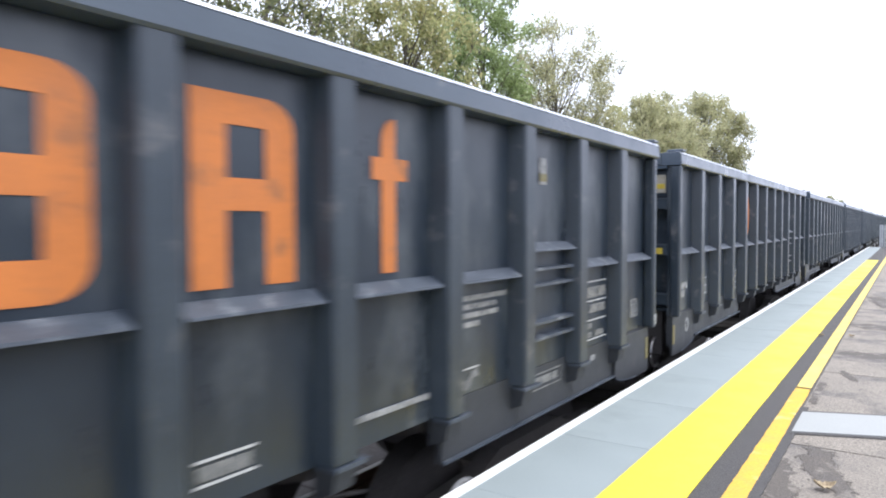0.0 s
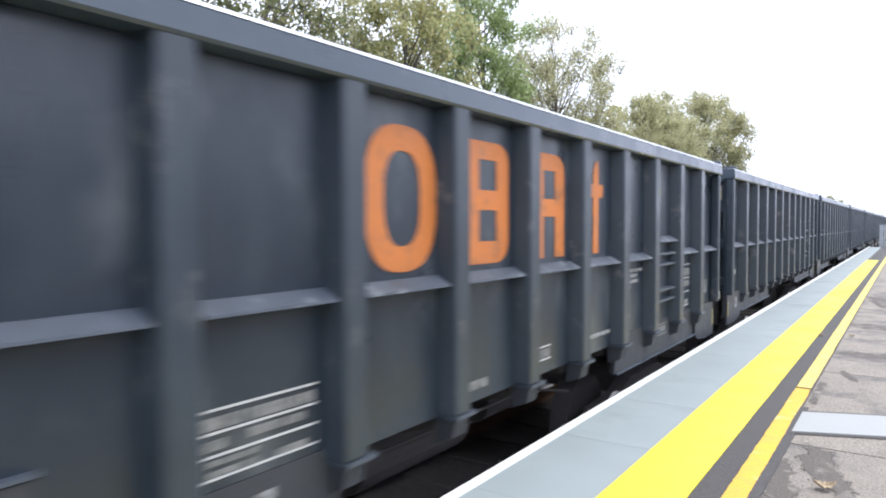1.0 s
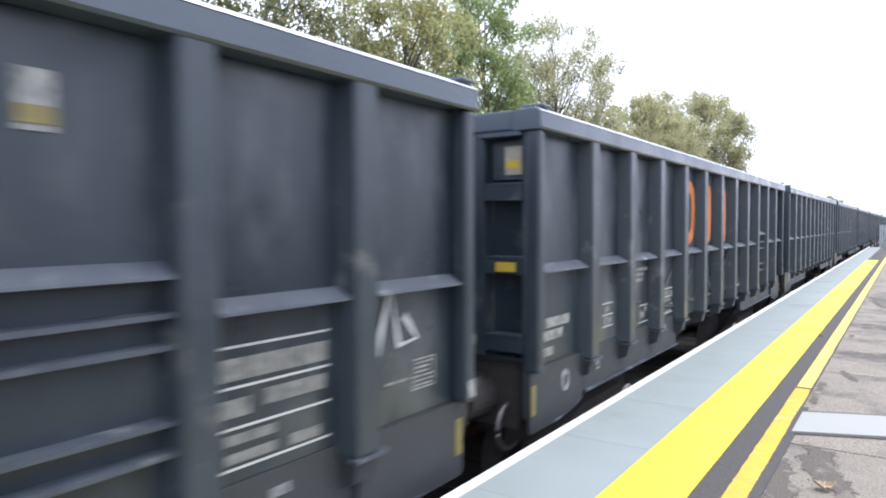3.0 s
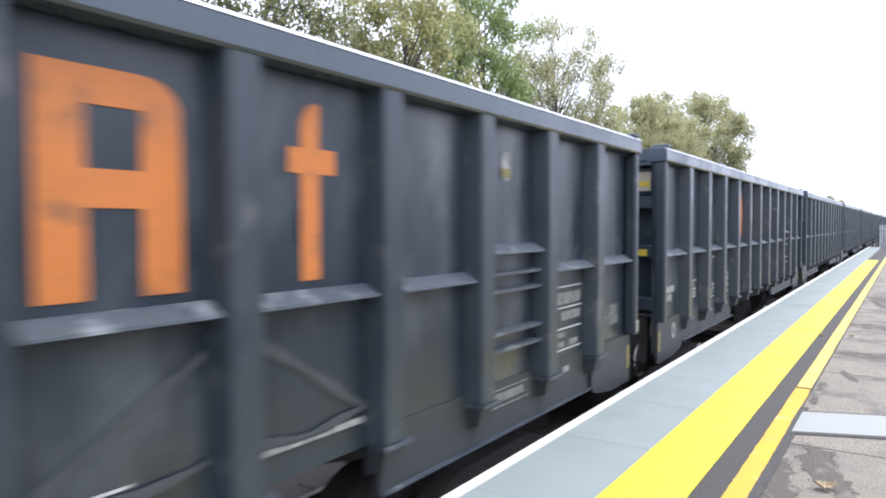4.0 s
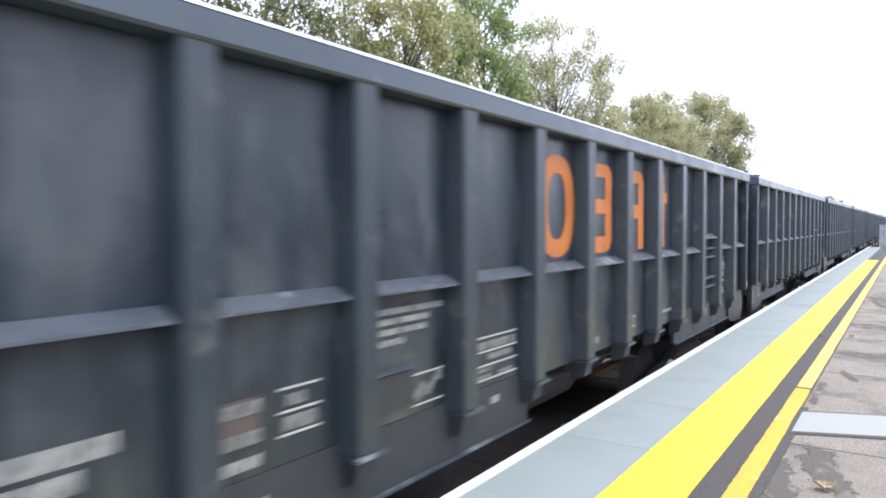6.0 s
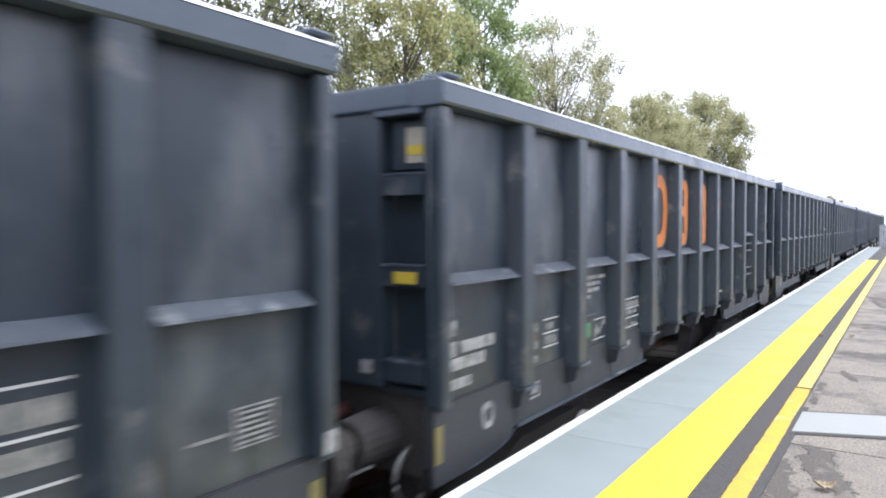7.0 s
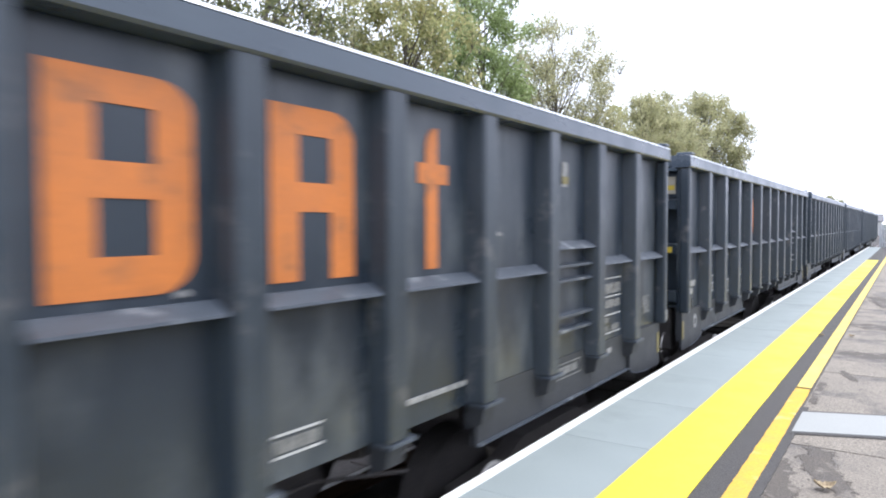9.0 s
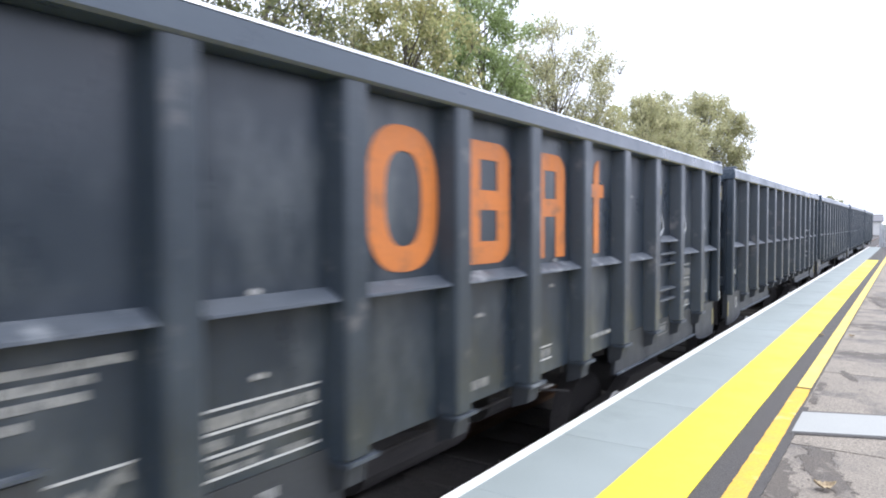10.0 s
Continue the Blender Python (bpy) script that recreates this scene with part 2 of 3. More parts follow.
def ring_shape(cy, cz, ry, rz, wy, wz, t0, t1, n=40):
    bm = bmesh.new()
    rows = []
    for k in range(n + 1):
        t = t0 + (t1 - t0) * k / n
        c, s = math.cos(t), math.sin(t)
        f = (abs(c) ** 2.6 + abs(s) ** 2.6) ** (-1 / 2.6)
        rows.append([bm.verts.new((x, cy + c * f * (ry - a * wy), cz + s * f * (rz - a * wz))) for x in (0, 0.004) for a in (0, 1)])
    for a, b in zip(rows, rows[1:]):
        for i, j in ((0, 1), (1, 3), (3, 2), (2, 0)):
            bm.faces.new((a[i], a[j], b[j], b[i]))
    for e in (rows[0], rows[-1]):
        bm.faces.new((e[0], e[1], e[3], e[2]))
    bmesh.ops.recalc_face_normals(bm, faces=bm.faces)
    return bm


def bars(w, at, y0, y1, zs, h, seed=0, ragged=0.0, mat=None, name="stencil_line"):
    """Painted bars that stand for lines of lettering, each a part."""
    rnd = random.Random(seed)
    for z in zs:
        end = y1 - rnd.random() * ragged * (y1 - y0)
        y = y0
        words = (mat or STENCIL) in (STENCIL, TEXT) and end - y0 > 0.14
        while y < end - 0.03:
            q = min(end, y + rnd.uniform(0.09, 0.26)) if words else end
            part(name, boxed(0, 0.003, y, q, z, z + h), mat or STENCIL, w, at=at)
            y = q + rnd.uniform(0.007, 0.014)


def framed(y0, y1, z0, z1, t=0.012):
    return cells([y0, y0 + t, y1 - t, y1], [z0, z0 + t, z1 - t, z1], ["###", "#.#", "###"])


def ribbon(points, width):
    """A flat sprayed stroke in the y-z plane."""
    bm = bmesh.new()
    prev = None
    n = len(points)
    for i, (y, z) in enumerate(points):
        a, b = points[max(0, i - 1)], points[min(n - 1, i + 1)]
        d = Vector((b[0] - a[0], b[1] - a[1]))
        d = d.normalized() if d.length else Vector((1, 0))
        wd = width * (0.8 + 0.3 * math.sin(i * 1.7)) / 2
        cur = [bm.verts.new((x, y - d.y * q * wd, z + d.x * q * wd)) for x, q in ((0, -1), (0.003, -1), (0.003, 1), (0, 1))]
        if prev:
            for j in range(4):
                bm.faces.new((prev[j], prev[(j + 1) % 4], cur[(j + 1) % 4], cur[j]))
        prev = cur
    bmesh.ops.recalc_face_normals(bm, faces=bm.faces)
    return bm


def make_wagon():
    w = new("open_box_wagon")
    # floor and underframe
    part("floor", boxed(-PANEL_X + 0.03, PANEL_X - 0.03, 0.3, LENGTH - 0.3, 0.345, 0.40), DIRTY, w)
    part("centre_sill", boxed(-0.42, 0.42, 0.25, LENGTH - 0.25, -0.05, 0.34, bevel=0.01), DIRTY, w)
    for k in range(5):
        part("cross_bearer", prism([(-1.2, 0.33), (1.2, 0.33), (1.2, 0.22), (0.45, 0.0), (-0.45, 0.0), (-1.2, 0.22)], "y",
                                   RIB_Y[3 + k] + 0.03, RIB_Y[3 + k] + 0.10), DIRTY, w)
    # panels, ribs, rails on both sides
    rib_mesh = mesh_from("rib", prism([(PANEL_X + 0.001, -0.028), (RIB_X - 0.012, -0.006), (RIB_X, 0.006), (RIB_X, RIB_W - 0.006), (RIB_X - 0.012, RIB_W + 0.006),
                                      (PANEL_X + 0.001, RIB_W + 0.028)], "z", 0.325, RIM_Z - 0.002), RIB)
    foot_mesh = mesh_from("rib_foot", prism([(PANEL_X, 0.318), (RIB_X + 0.012, 0.318), (RIB_X + 0.012, 0.30), (PANEL_X, 0.30)], "y", -0.012, RIB_W + 0.045), SCUFF)
    gusset_mesh = mesh_from("rib_gusset", prism([(PANEL_X - 0.028, 0.298), (RIB_X - 0.012, 0.298), (RIB_X - 0.03, 0.205), (PANEL_X - 0.028, 0.165)], "y", 0.004, RIB_W - 0.004), SOLE)
    for side in (1, -1):
        flip = Matrix.Identity(4) if side == 1 else pose(0, LENGTH, 0, 0, 0, 180)
        for i, (a, b) in enumerate(BAYS):
            lo = sole_of(i)
            a2, b2 = a - RIB_W / 2 + 0.002, b + RIB_W / 2 - 0.002
            a, b = a + 0.016, b - 0.016
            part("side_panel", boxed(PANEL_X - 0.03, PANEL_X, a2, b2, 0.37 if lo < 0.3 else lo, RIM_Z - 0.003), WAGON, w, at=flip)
            if lo < 0.3:
                part("sole_plate", boxed(PANEL_X - 0.03, PANEL_X + 0.006, a2, b2, lo, 0.368), SOLE, w, at=flip)
                if 0 < i < 11:
                    part("sole_flange", boxed(PANEL_X + 0.008, PANEL_X + 0.034, a2, b2, lo - 0.002, lo + 0.011), SCUFF, w, at=flip)
            z = RAIL_Z + (0.14 if i == 9 else 0)
            part("side_rail", prism([(PANEL_X, z + 0.027), (PANEL_X + 0.012, z + 0.027), (RIB_X - 0.020, z - 0.016), (RIB_X - 0.018, z - 0.027), (RIB_X - 0.030, z - 0.029), (PANEL_X, z + 0.004)],
                                    "y", a + 0.008, b - 0.008), SCUFF, w, at=flip)
        for y in RIB_Y:
            m = flip @ pose(0, y, 0)
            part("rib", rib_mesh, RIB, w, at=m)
            part("rib_foot", foot_mesh, SCUFF, w, at=m)
            part("rib_gusset", gusset_mesh, SOLE, w, at=m)
        for y in (0.012, LENGTH - 0.095):
            part("corner_post", boxed(1.286, RIB_X - 0.005, y, y + 0.083, 0.36, RIM_Z - 0.003, bevel=0.02), RIB, w, at=flip)
        # rounded drop plates at both ends of the sole
        for e in (0, 1):
            out = [(0.03, 0.36), (0.03, -0.02), (0.05, -0.035), (0.26, -0.035)]
            arc = [(0.26 + 0.59 * math.sin(t), 0.058 - 0.093 * math.cos(t)) for t in np.linspace(0.15, math.pi / 2, 9)]
            out += arc + [(0.86, 0.36)]
            lip = ribbon([(LENGTH - y, z + 0.006) if e else (y, z + 0.006) for y, z in arc], 0.012)
            part("plate_edge", lip, SCUFF, w, at=flip @ pose(PANEL_X + 0.031, 0, 0))
            if e:
                out = [(LENGTH - y, z) for y, z in out]
            part("drop_plate", prism(out, "x", PANEL_X + 0.008, PANEL_X + 0.03), SOLE, w, at=flip)
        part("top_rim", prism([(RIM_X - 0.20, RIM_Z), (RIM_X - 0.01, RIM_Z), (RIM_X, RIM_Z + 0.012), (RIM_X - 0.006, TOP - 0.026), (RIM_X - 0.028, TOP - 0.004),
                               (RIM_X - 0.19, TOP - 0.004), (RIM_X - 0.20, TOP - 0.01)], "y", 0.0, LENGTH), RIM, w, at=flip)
        # added bright strip: the sky's glare on the rim's top edge
        part("rim_capping", prism([(RIM_X - 0.0045, TOP - 0.021), (RIM_X - 0.008, TOP - 0.010), (RIM_X - 0.026, TOP), (RIM_X - 0.17, TOP), (RIM_X - 0.17, TOP - 0.002),
                                   (RIM_X - 0.028, TOP - 0.002), (RIM_X - 0.008, TOP - 0.022)], "y", 0.004, LENGTH - 0.004), RIM_GLARE, w, "bright strip standing in for sky glare on the rim edge", at=flip)
    # ends: inset panel, ladder recess beside the platform-side post, steps, head rim
    for e in (0, 1):
        flip = Matrix.Identity(4) if e == 0 else pose(0, LENGTH, 0, 0, 0, 180)
        part("end_rim", boxed(-RIM_X + 0.203, RIM_X - 0.203, 0.002, 0.19, RIM_Z + 0.001, TOP - 0.002, bevel=0.012), RIM, w, at=flip)
        # end faces take the lighter rib colour to stand for light between wagons
        part("end_panel", boxed(-0.98, 0.98, 0.03, 0.07, 0.44, RIM_Z), RIB, w, at=flip)
        for s in (1, -1):
            part("recess_back", boxed(0.98 * s, 1.252 * s, 0.15, 0.188, 0.40, RIM_Z - 0.032), RIB, w, at=flip)
            part("recess_roof", boxed(0.952 * s, 1.252 * s, 0.004, 0.228, RIM_Z - 0.03, RIM_Z - 0.002), RIM, w, at=flip)
            part("recess_cheek", boxed(0.95 * s, 0.979 * s, 0.072, 0.148, 0.44, RIM_Z - 0.032), RIB, w, at=flip)
            for z, name in ((1.535, "step"), (1.07, "step"), (0.575, "step")):
                part(name, prism([(0.03, z), (0.145, z), (0.145, z - 0.02), (0.05, z - 0.02), (0.05, z - 0.10), (0.03, z - 0.10)], "x", 0.985 * s, 1.252 * s), RIB, w, at=flip)
                part("step_tread", boxed(0.99 * s, 1.250 * s, 0.026, 0.12, z + 0.002, z + 0.012), SCUFF, w, at=flip)
        part("end_sill", boxed(-1.252, 1.252, 0.08, 0.24, 0.40, 0.438, bevel=0.01), RIB, w, at=flip)
        part("headstock", boxed(-1.17, 1.17, 0.16, 0.30, -0.06, 0.398, bevel=0.015), DIRTY, w, at=flip)
        for s in (1, -1):
            bm = bmesh.new()
            tube(bm, (0.87 * s, 0.16, 0.145), (0.87 * s, -0.13, 0.145), 0.15, 0.13, 20)
            tube(bm, (0.87 * s, -0.128, 0.145), (0.87 * s, -0.31, 0.145), 0.085, 0.085, 16)
            buf = part("buffer", bm, DIRTY, w, at=flip)
            part("buffer_head", tube(bmesh.new(), (0.87 * s, -0.305, 0.145), (0.87 * s, -0.365, 0.145), 0.20, 0.23, 24), DIRTY, buf)
        part("drawhook", boxed(-0.05, 0.05, -0.30, 0.14, 0.05, 0.17, bevel=0.02), DIRTY, w, at=flip)
        cock = part("air_cock", tube(bmesh.new(), (0.62, 0.15, 0.24), (0.62, -0.03, 0.22), 0.045, 0.04, 12), RED, w, "red air cock", at=flip)
        part("cock_lever", boxed(0.60, 0.64, -0.02, 0.0, 0.25, 0.36, bevel=0.006), RED, cock)
        hose = [(0.62 + 0.1 * math.sin(t), 0.13 - 0.5 * (t / 3.14), 0.02 - 0.26 * math.sin(t)) for t in np.linspace(0, 3.14, 14)]
        part("brake_hose", bent(hose, 0.028), DIRTY, w, at=flip)
        # pale brake pipe hose hanging in a loop below the corner
        loop = [(1.12, 0.12 - 0.16 * math.sin(t), -0.02 + 0.15 * math.cos(t)) for t in np.linspace(0.2, 3.6, 14)]
        part("lamp_loop", bent(loop, 0.014), STEEL, w, at=flip)
    # corner lugs on the rim
    for x in (-1, 1):
        for y in (0.03, LENGTH - 0.16):
            part("rim_lug", boxed(x * RIM_X - 0.16 * (x > 0) , x * RIM_X + 0.16 * (x < 0), y, y + 0.13, TOP + 0.001, TOP + 0.028, bevel=0.012), RIM, w)
    # bogies
    for y in (1.85, LENGTH - 1.85):
        b = part("bogie", boxed(-0.95, 0.95, y - 0.16, y + 0.16, -0.42, -0.12, bevel=0.02), DIRTY, w)
        for s in (1, -1):
            prof = [(y - 1.25, -0.30), (y - 0.70, -0.27), (y - 0.45, -0.17), (y + 0.45, -0.17), (y + 0.70, -0.27), (y + 1.25, -0.30),
                    (y + 1.25, -0.50), (y + 0.55, -0.52), (y + 0.35, -0.72), (y - 0.35, -0.72), (y - 0.55, -0.52), (y - 1.25, -0.50)]
            part("side_frame", prism(prof, "x", s * 0.95, s * 1.08), DIRTY, b)
            for q in (-0.9, 0.9):
                part("wheel", tube(bmesh.new(), (s * 0.68, y + q, -0.495), (s * 0.82, y + q, -0.495), 0.46, 0.42, 28), DIRTY, b)
                part("axlebox", tube(bmesh.new(), (s * 1.05, y + q, -0.45), (s * 1.15, y + q, -0.45), 0.13, 0.10, 14), DIRTY, b)
                bm = bmesh.new()
                for c in (-0.2, 0.2):
                    tube(bm, (s * 1.02, y + c, -0.66), (s * 1.02, y + c, -0.25), 0.075, 0.075, 12)
                if q > 0:
                    part("spring", bm, DIRTY, b)
                else:
                    bm.free()
    for y in (2.33, 7.0):
        wheel = [(1.13, y + 0.15 * math.cos(t), -0.35 + 0.15 * math.sin(t)) for t in np.linspace(0, 6.2832, 25)]
        hw = part("handbrake_wheel", bent(wheel, 0.016), WHITE, w)
        bm = bmesh.new()
        for t in (0.4, 2.5, 4.6):
            tube(bm, (1.13, y, -0.35), (1.13, y + 0.14 * math.cos(t), -0.35 + 0.14 * math.sin(t)), 0.010)
        part("spokes", bm, WHITE, hw)
    # brake pipework and reservoir under the open middle bays
    part("air_reservoir", tube(bmesh.new(), (0.75, 3.9, 0.02), (0.75, 4.9, 0.02), 0.19, 0.19, 20), DIRTY, w)
    part("brake_cylinder", tube(bmesh.new(), (0.7, 5.3, 0.03), (0.7, 5.8, 0.03), 0.15, 0.15, 18), DIRTY, w)
    part("brake_rigging", bent([(1.0, 3.0, -0.06), (1.0, 3.7, 0.1), (1.0, 5.6, 0.1), (1.0, 6.3, -0.06)], 0.011), DIRTY, w)
    part("label_bracket", boxed(1.0, 1.02, 2.95, 3.3, -0.02, 0.06), SOLE, w)

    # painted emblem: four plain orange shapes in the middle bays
    px = pose(PANEL_X + 0.001, 0, 0)
    z0, z1 = 1.065, 1.745
    a, b = BAYS[4]
    part("emblem_ring", ring_shape(a + 0.37, (z0 + z1) / 2, 0.275, 0.343, 0.135, 0.120, 0.0, 6.2832), ORANGE, w, at=px)
    a, b = BAYS[5]
    ys = [a + 0.10, a + 0.25, a + 0.44, a + 0.58]
    part("emblem_slab", cells(ys, [z0, z0 + 0.125, z0 + 0.30, z0 + 0.41, z0 + 0.58, z1], ["###", "#.#", "###", "#.#", "###"], {(2, 0): 1, (2, 4): 2}), ORANGE, w, at=px)
    a, b = BAYS[6]
    ys = [a + 0.10, a + 0.245, a + 0.42, a + 0.56]
    part("emblem_arch", cells(ys, [z0, z0 + 0.27, z0 + 0.385, z0 + 0.57, z1], ["#.#", "###", "#.#", "###"], {(2, 3): 2}), ORANGE, w, at=px)
    a, b = BAYS[7]
    ys = [a + 0.215, a + 0.280, a + 0.380, a + 0.470]
    part("emblem_post", cells(ys, [z0, z0 + 0.42, z0 + 0.52, z0 + 0.59, z0 + 0.70], [".#.", "###", ".#.", ".#."], {(1, 3): 3}), ORANGE, w, at=px)

    # stencilled lettering and plates, from the leading end
    sx, dx, ox = pose(PANEL_X + 0.007, 0, 0), pose(PANEL_X + 0.031, 0, 0), pose(PANEL_X + 0.006, 0, 0)
    bars(w, px, 0.18, 0.27, (0.70, 0.59), 0.080, 1)
    bars(w, px, 0.31, 0.69, (0.60,), 0.065, 2)
    bars(w, px, 0.18, 0.60, (0.515,), 0.065, 3)
    bars(w, px, 0.15, 0.20, (0.435,), 0.06, 4)
    bars(w, px, 0.21, 0.42, (0.415,), 0.055, 5)
    part("stencil_ring", ring_shape(0.55, 0.22, 0.065, 0.075, 0.03, 0.035, 0.0, 6.2832, 20), STENCIL, w, at=dx)
    for y in (0.04, LENGTH - 0.10):
        part("reflector", boxed(0, 0.004, y, y + 0.06, 0.08, 0.27), REFLECT, w, at=dx)
    a, b = BAYS[1]
    part("plate", boxed(0, 0.004, a + 0.06, a + 0.23, 0.50, 0.66), LABEL_R, w, at=px)
    bars(w, ox, a + 0.05, a + 0.24, (0.60, 0.49), 0.05, 6, mat=TEXT)
    bars(w, px, a + 0.33, a + 0.55, (0.475, 0.565, 0.655), 0.009, 60, mat=RULE, name="rule_line")
    bars(w, px, a + 0.35, a + 0.53, (0.495,), 0.055, 61, mat=TEXT)
    bars(w, px, a + 0.37, a + 0.47, (0.59,), 0.045, 62, mat=TEXT)
    bars(w, px, a + 0.05, a + 0.24, (0.40,), 0.045, 7)
    part("stencil_frame", framed(a + 0.06, a + 0.26, 0.18, 0.28, 0.012), STENCIL, w, at=sx)
    bars(w, sx, a + 0.09, a + 0.23, (0.21,), 0.04, 8)
    for i in (2, 8):
        a, b = BAYS[i]
        nm = "load_line" if i == 2 else "tare_line"
        bars(w, px, a + 0.05, b - 0.06, (0.872,), 0.028, 9, name=nm)
        bars(w, px, a + 0.05, b - 0.15, (0.825, 0.778), 0.028, 9 + i, 0.12, name=nm)
        bars(w, px, a + 0.05, a + 0.31, (0.728,), 0.028, 10 + i, name=nm)
        o, dz = (a + 0.37, 0.0) if i == 2 else (a + 0.06, -0.055)
        bars(w, px, o, o + 0.25, (0.555 + dz, 0.405 + dz), 0.008, 12 + i, mat=RULE, name=nm)
        part(nm, ribbon([(o + y, z + dz) for y, z in ((0.02, 0.44), (0.08, 0.49), (0.13, 0.46), (0.18, 0.52), (0.24, 0.53))], 0.065), TEXT, w, at=px)
    a = BAYS[2][0]
    part("latch_box", prism([(PANEL_X, 0.605), (PANEL_X + 0.03, 0.60), (PANEL_X + 0.03, 0.44), (PANEL_X, 0.43)], "y", a + 0.08, a + 0.33), SOLE, w)
    part("latch_cover", boxed(PANEL_X, PANEL_X + 0.04, a + 0.07, a + 0.34, 0.607, 0.618), SCUFF, w)
    for i, (lo, hi) in ((3, (0.405, 0.645)), (10, (0.415, 0.85))):
        a, b = BAYS[i]
        bars(w, px, a + 0.05, b - 0.07, np.linspace(lo, hi, 4), 0.009, 30 + i, mat=RULE, name="rule_line")
        st = (hi - lo) / 3
        bars(w, px, a + 0.06, b - 0.08, (lo + 2.20 * st,), st * 0.55, 31 + i, mat=TEXT)
        bars(w, px, a + 0.06, a + 0.20, (lo + 1.30 * st,), st * 0.45, 34 + i, mat=TEXT)
        bars(w, px, a + 0.27, b - 0.09, (lo + 1.42 * st,), st * 0.42, 35 + i, mat=TEXT)
        bars(w, px, a + 0.09, b - 0.30, (lo + 0.62 * st, lo + 0.16 * st), st * 0.26, 32 + i, 0.3, mat=TEXT)
        bars(w, px, b - 0.28, b - 0.09, (lo + 0.14 * st,), st * 0.30, 36 + i, mat=TEXT)
        bars(w, sx, a + 0.29, a + 0.38, (0.26,), 0.04, 33 + i)
    a = BAYS[6][0]
    bars(w, px, a + 0.10, a + 0.36, (0.395, 0.480), 0.010, 40, mat=RULE, name="rule_line")
    bars(w, px, a + 0.11, a + 0.34, (0.415,), 0.052, 41, mat=TEXT)
    bars(w, px, BAYS[5][0] + 0.14, BAYS[5][0] + 0.34, (0.375,), 0.05, 42, mat=TEXT)
    part("sill_strip", boxed(0, 0.012, BAYS[7][0] + 0.04, BAYS[7][1] - 0.05, 0.425, 0.45), STENCIL, w, at=px)
    # climbing rungs in bay ten
    a, b = BAYS[9]
    for z in (1.005, 0.905, 0.665, 0.565):
        part("rung", prism([(PANEL_X, z + 0.010), (RIB_X - 0.042, z + 0.005), (RIB_X - 0.042, z - 0.012), (PANEL_X, z - 0.012)], "y", a + 0.003, b - 0.003), SCUFF, w)
    part("warning_plate", boxed(0, 0.004, a + 0.247, a + 0.346, 1.54, 1.71), STENCIL, w, at=px)
    part("warning_band", boxed(0, 0.003, a + 0.247, a + 0.346, 1.56, 1.61), REFLECT, w, at=pose(PANEL_X + 0.006, 0, 0))
    part("stencil_frame", framed(a + 0.05, b - 0.10, 0.22, 0.325, 0.008), TEXT, w, at=sx)
    bars(w, sx, a + 0.08, b - 0.16, (0.25,), 0.05, 45, mat=TEXT)
    a, b = BAYS[11]
    part("stencil_frame", framed(a + 0.37, a + 0.555, 0.485, 0.635, 0.007), STENCIL, w, at=px)
    bars(w, px, a + 0.385, a + 0.54, np.linspace(0.50, 0.608, 6), 0.009, 50, 0.15)
    bars(w, px, a + 0.17, a + 0.34, (0.545,), 0.012, 51, mat=TEXT)
    part("stencil_square", boxed(RIB_X - 0.004, RIB_X - 0.001, LENGTH - 0.085, LENGTH - 0.02, 0.39, 0.48), STENCIL, w)
    # plates on the leading end
    ex = pose(0, 0.10, 0)
    part("plate_bracket", boxed(1.0, 1.25, 0.001, 0.012, 1.57, 1.82), WAGON, w, at=ex)
    part("warning_plate", boxed(1.10, 1.22, -0.006, 0.0, 1.60, 1.78), CREAM, w, at=ex)
    part("warning_band", boxed(1.11, 1.21, -0.010, -0.007, 1.64, 1.69), LABEL_Y, w, at=ex)
    part("plate", boxed(1.07, 1.21, 0.022, 0.028, 0.985, 1.045), LABEL_Y, w)
    part("stencil_square", boxed(0.84, 0.92, 0.022, 0.028, 0.50, 0.57), STENCIL, w)
    for x0, x1 in ((0.02, 0.12), (0.14, 0.27), (0.29, 0.40)):
        part("stencil_line", boxed(x0, x1, 0.024, 0.028, 1.72, 1.79), RULE, w)
    return w


TRACK_X = -(1.78 + 0.06 + RIM_X)
LEAD0 = 6.83                       # leading end of the first whole wagon at the start
TRAVEL = [(0, 0), (0.5, 3.85), (1, 8.08), (1.5, 11.95), (2, 16.19), (2.5, 20.07), (3, 24.21), (3.5, 28.03), (4, 32.17), (4.5, 36.11), (5, 40.39), (5.5, 44.32),
          (6, 48.63), (6.5, 52.62), (7, 56.93), (7.5, 60.93), (8, 65.23), (8.5, 69.58), (9, 73.58), (9.5, 77.97), (10, 81.99)]
wagons = []


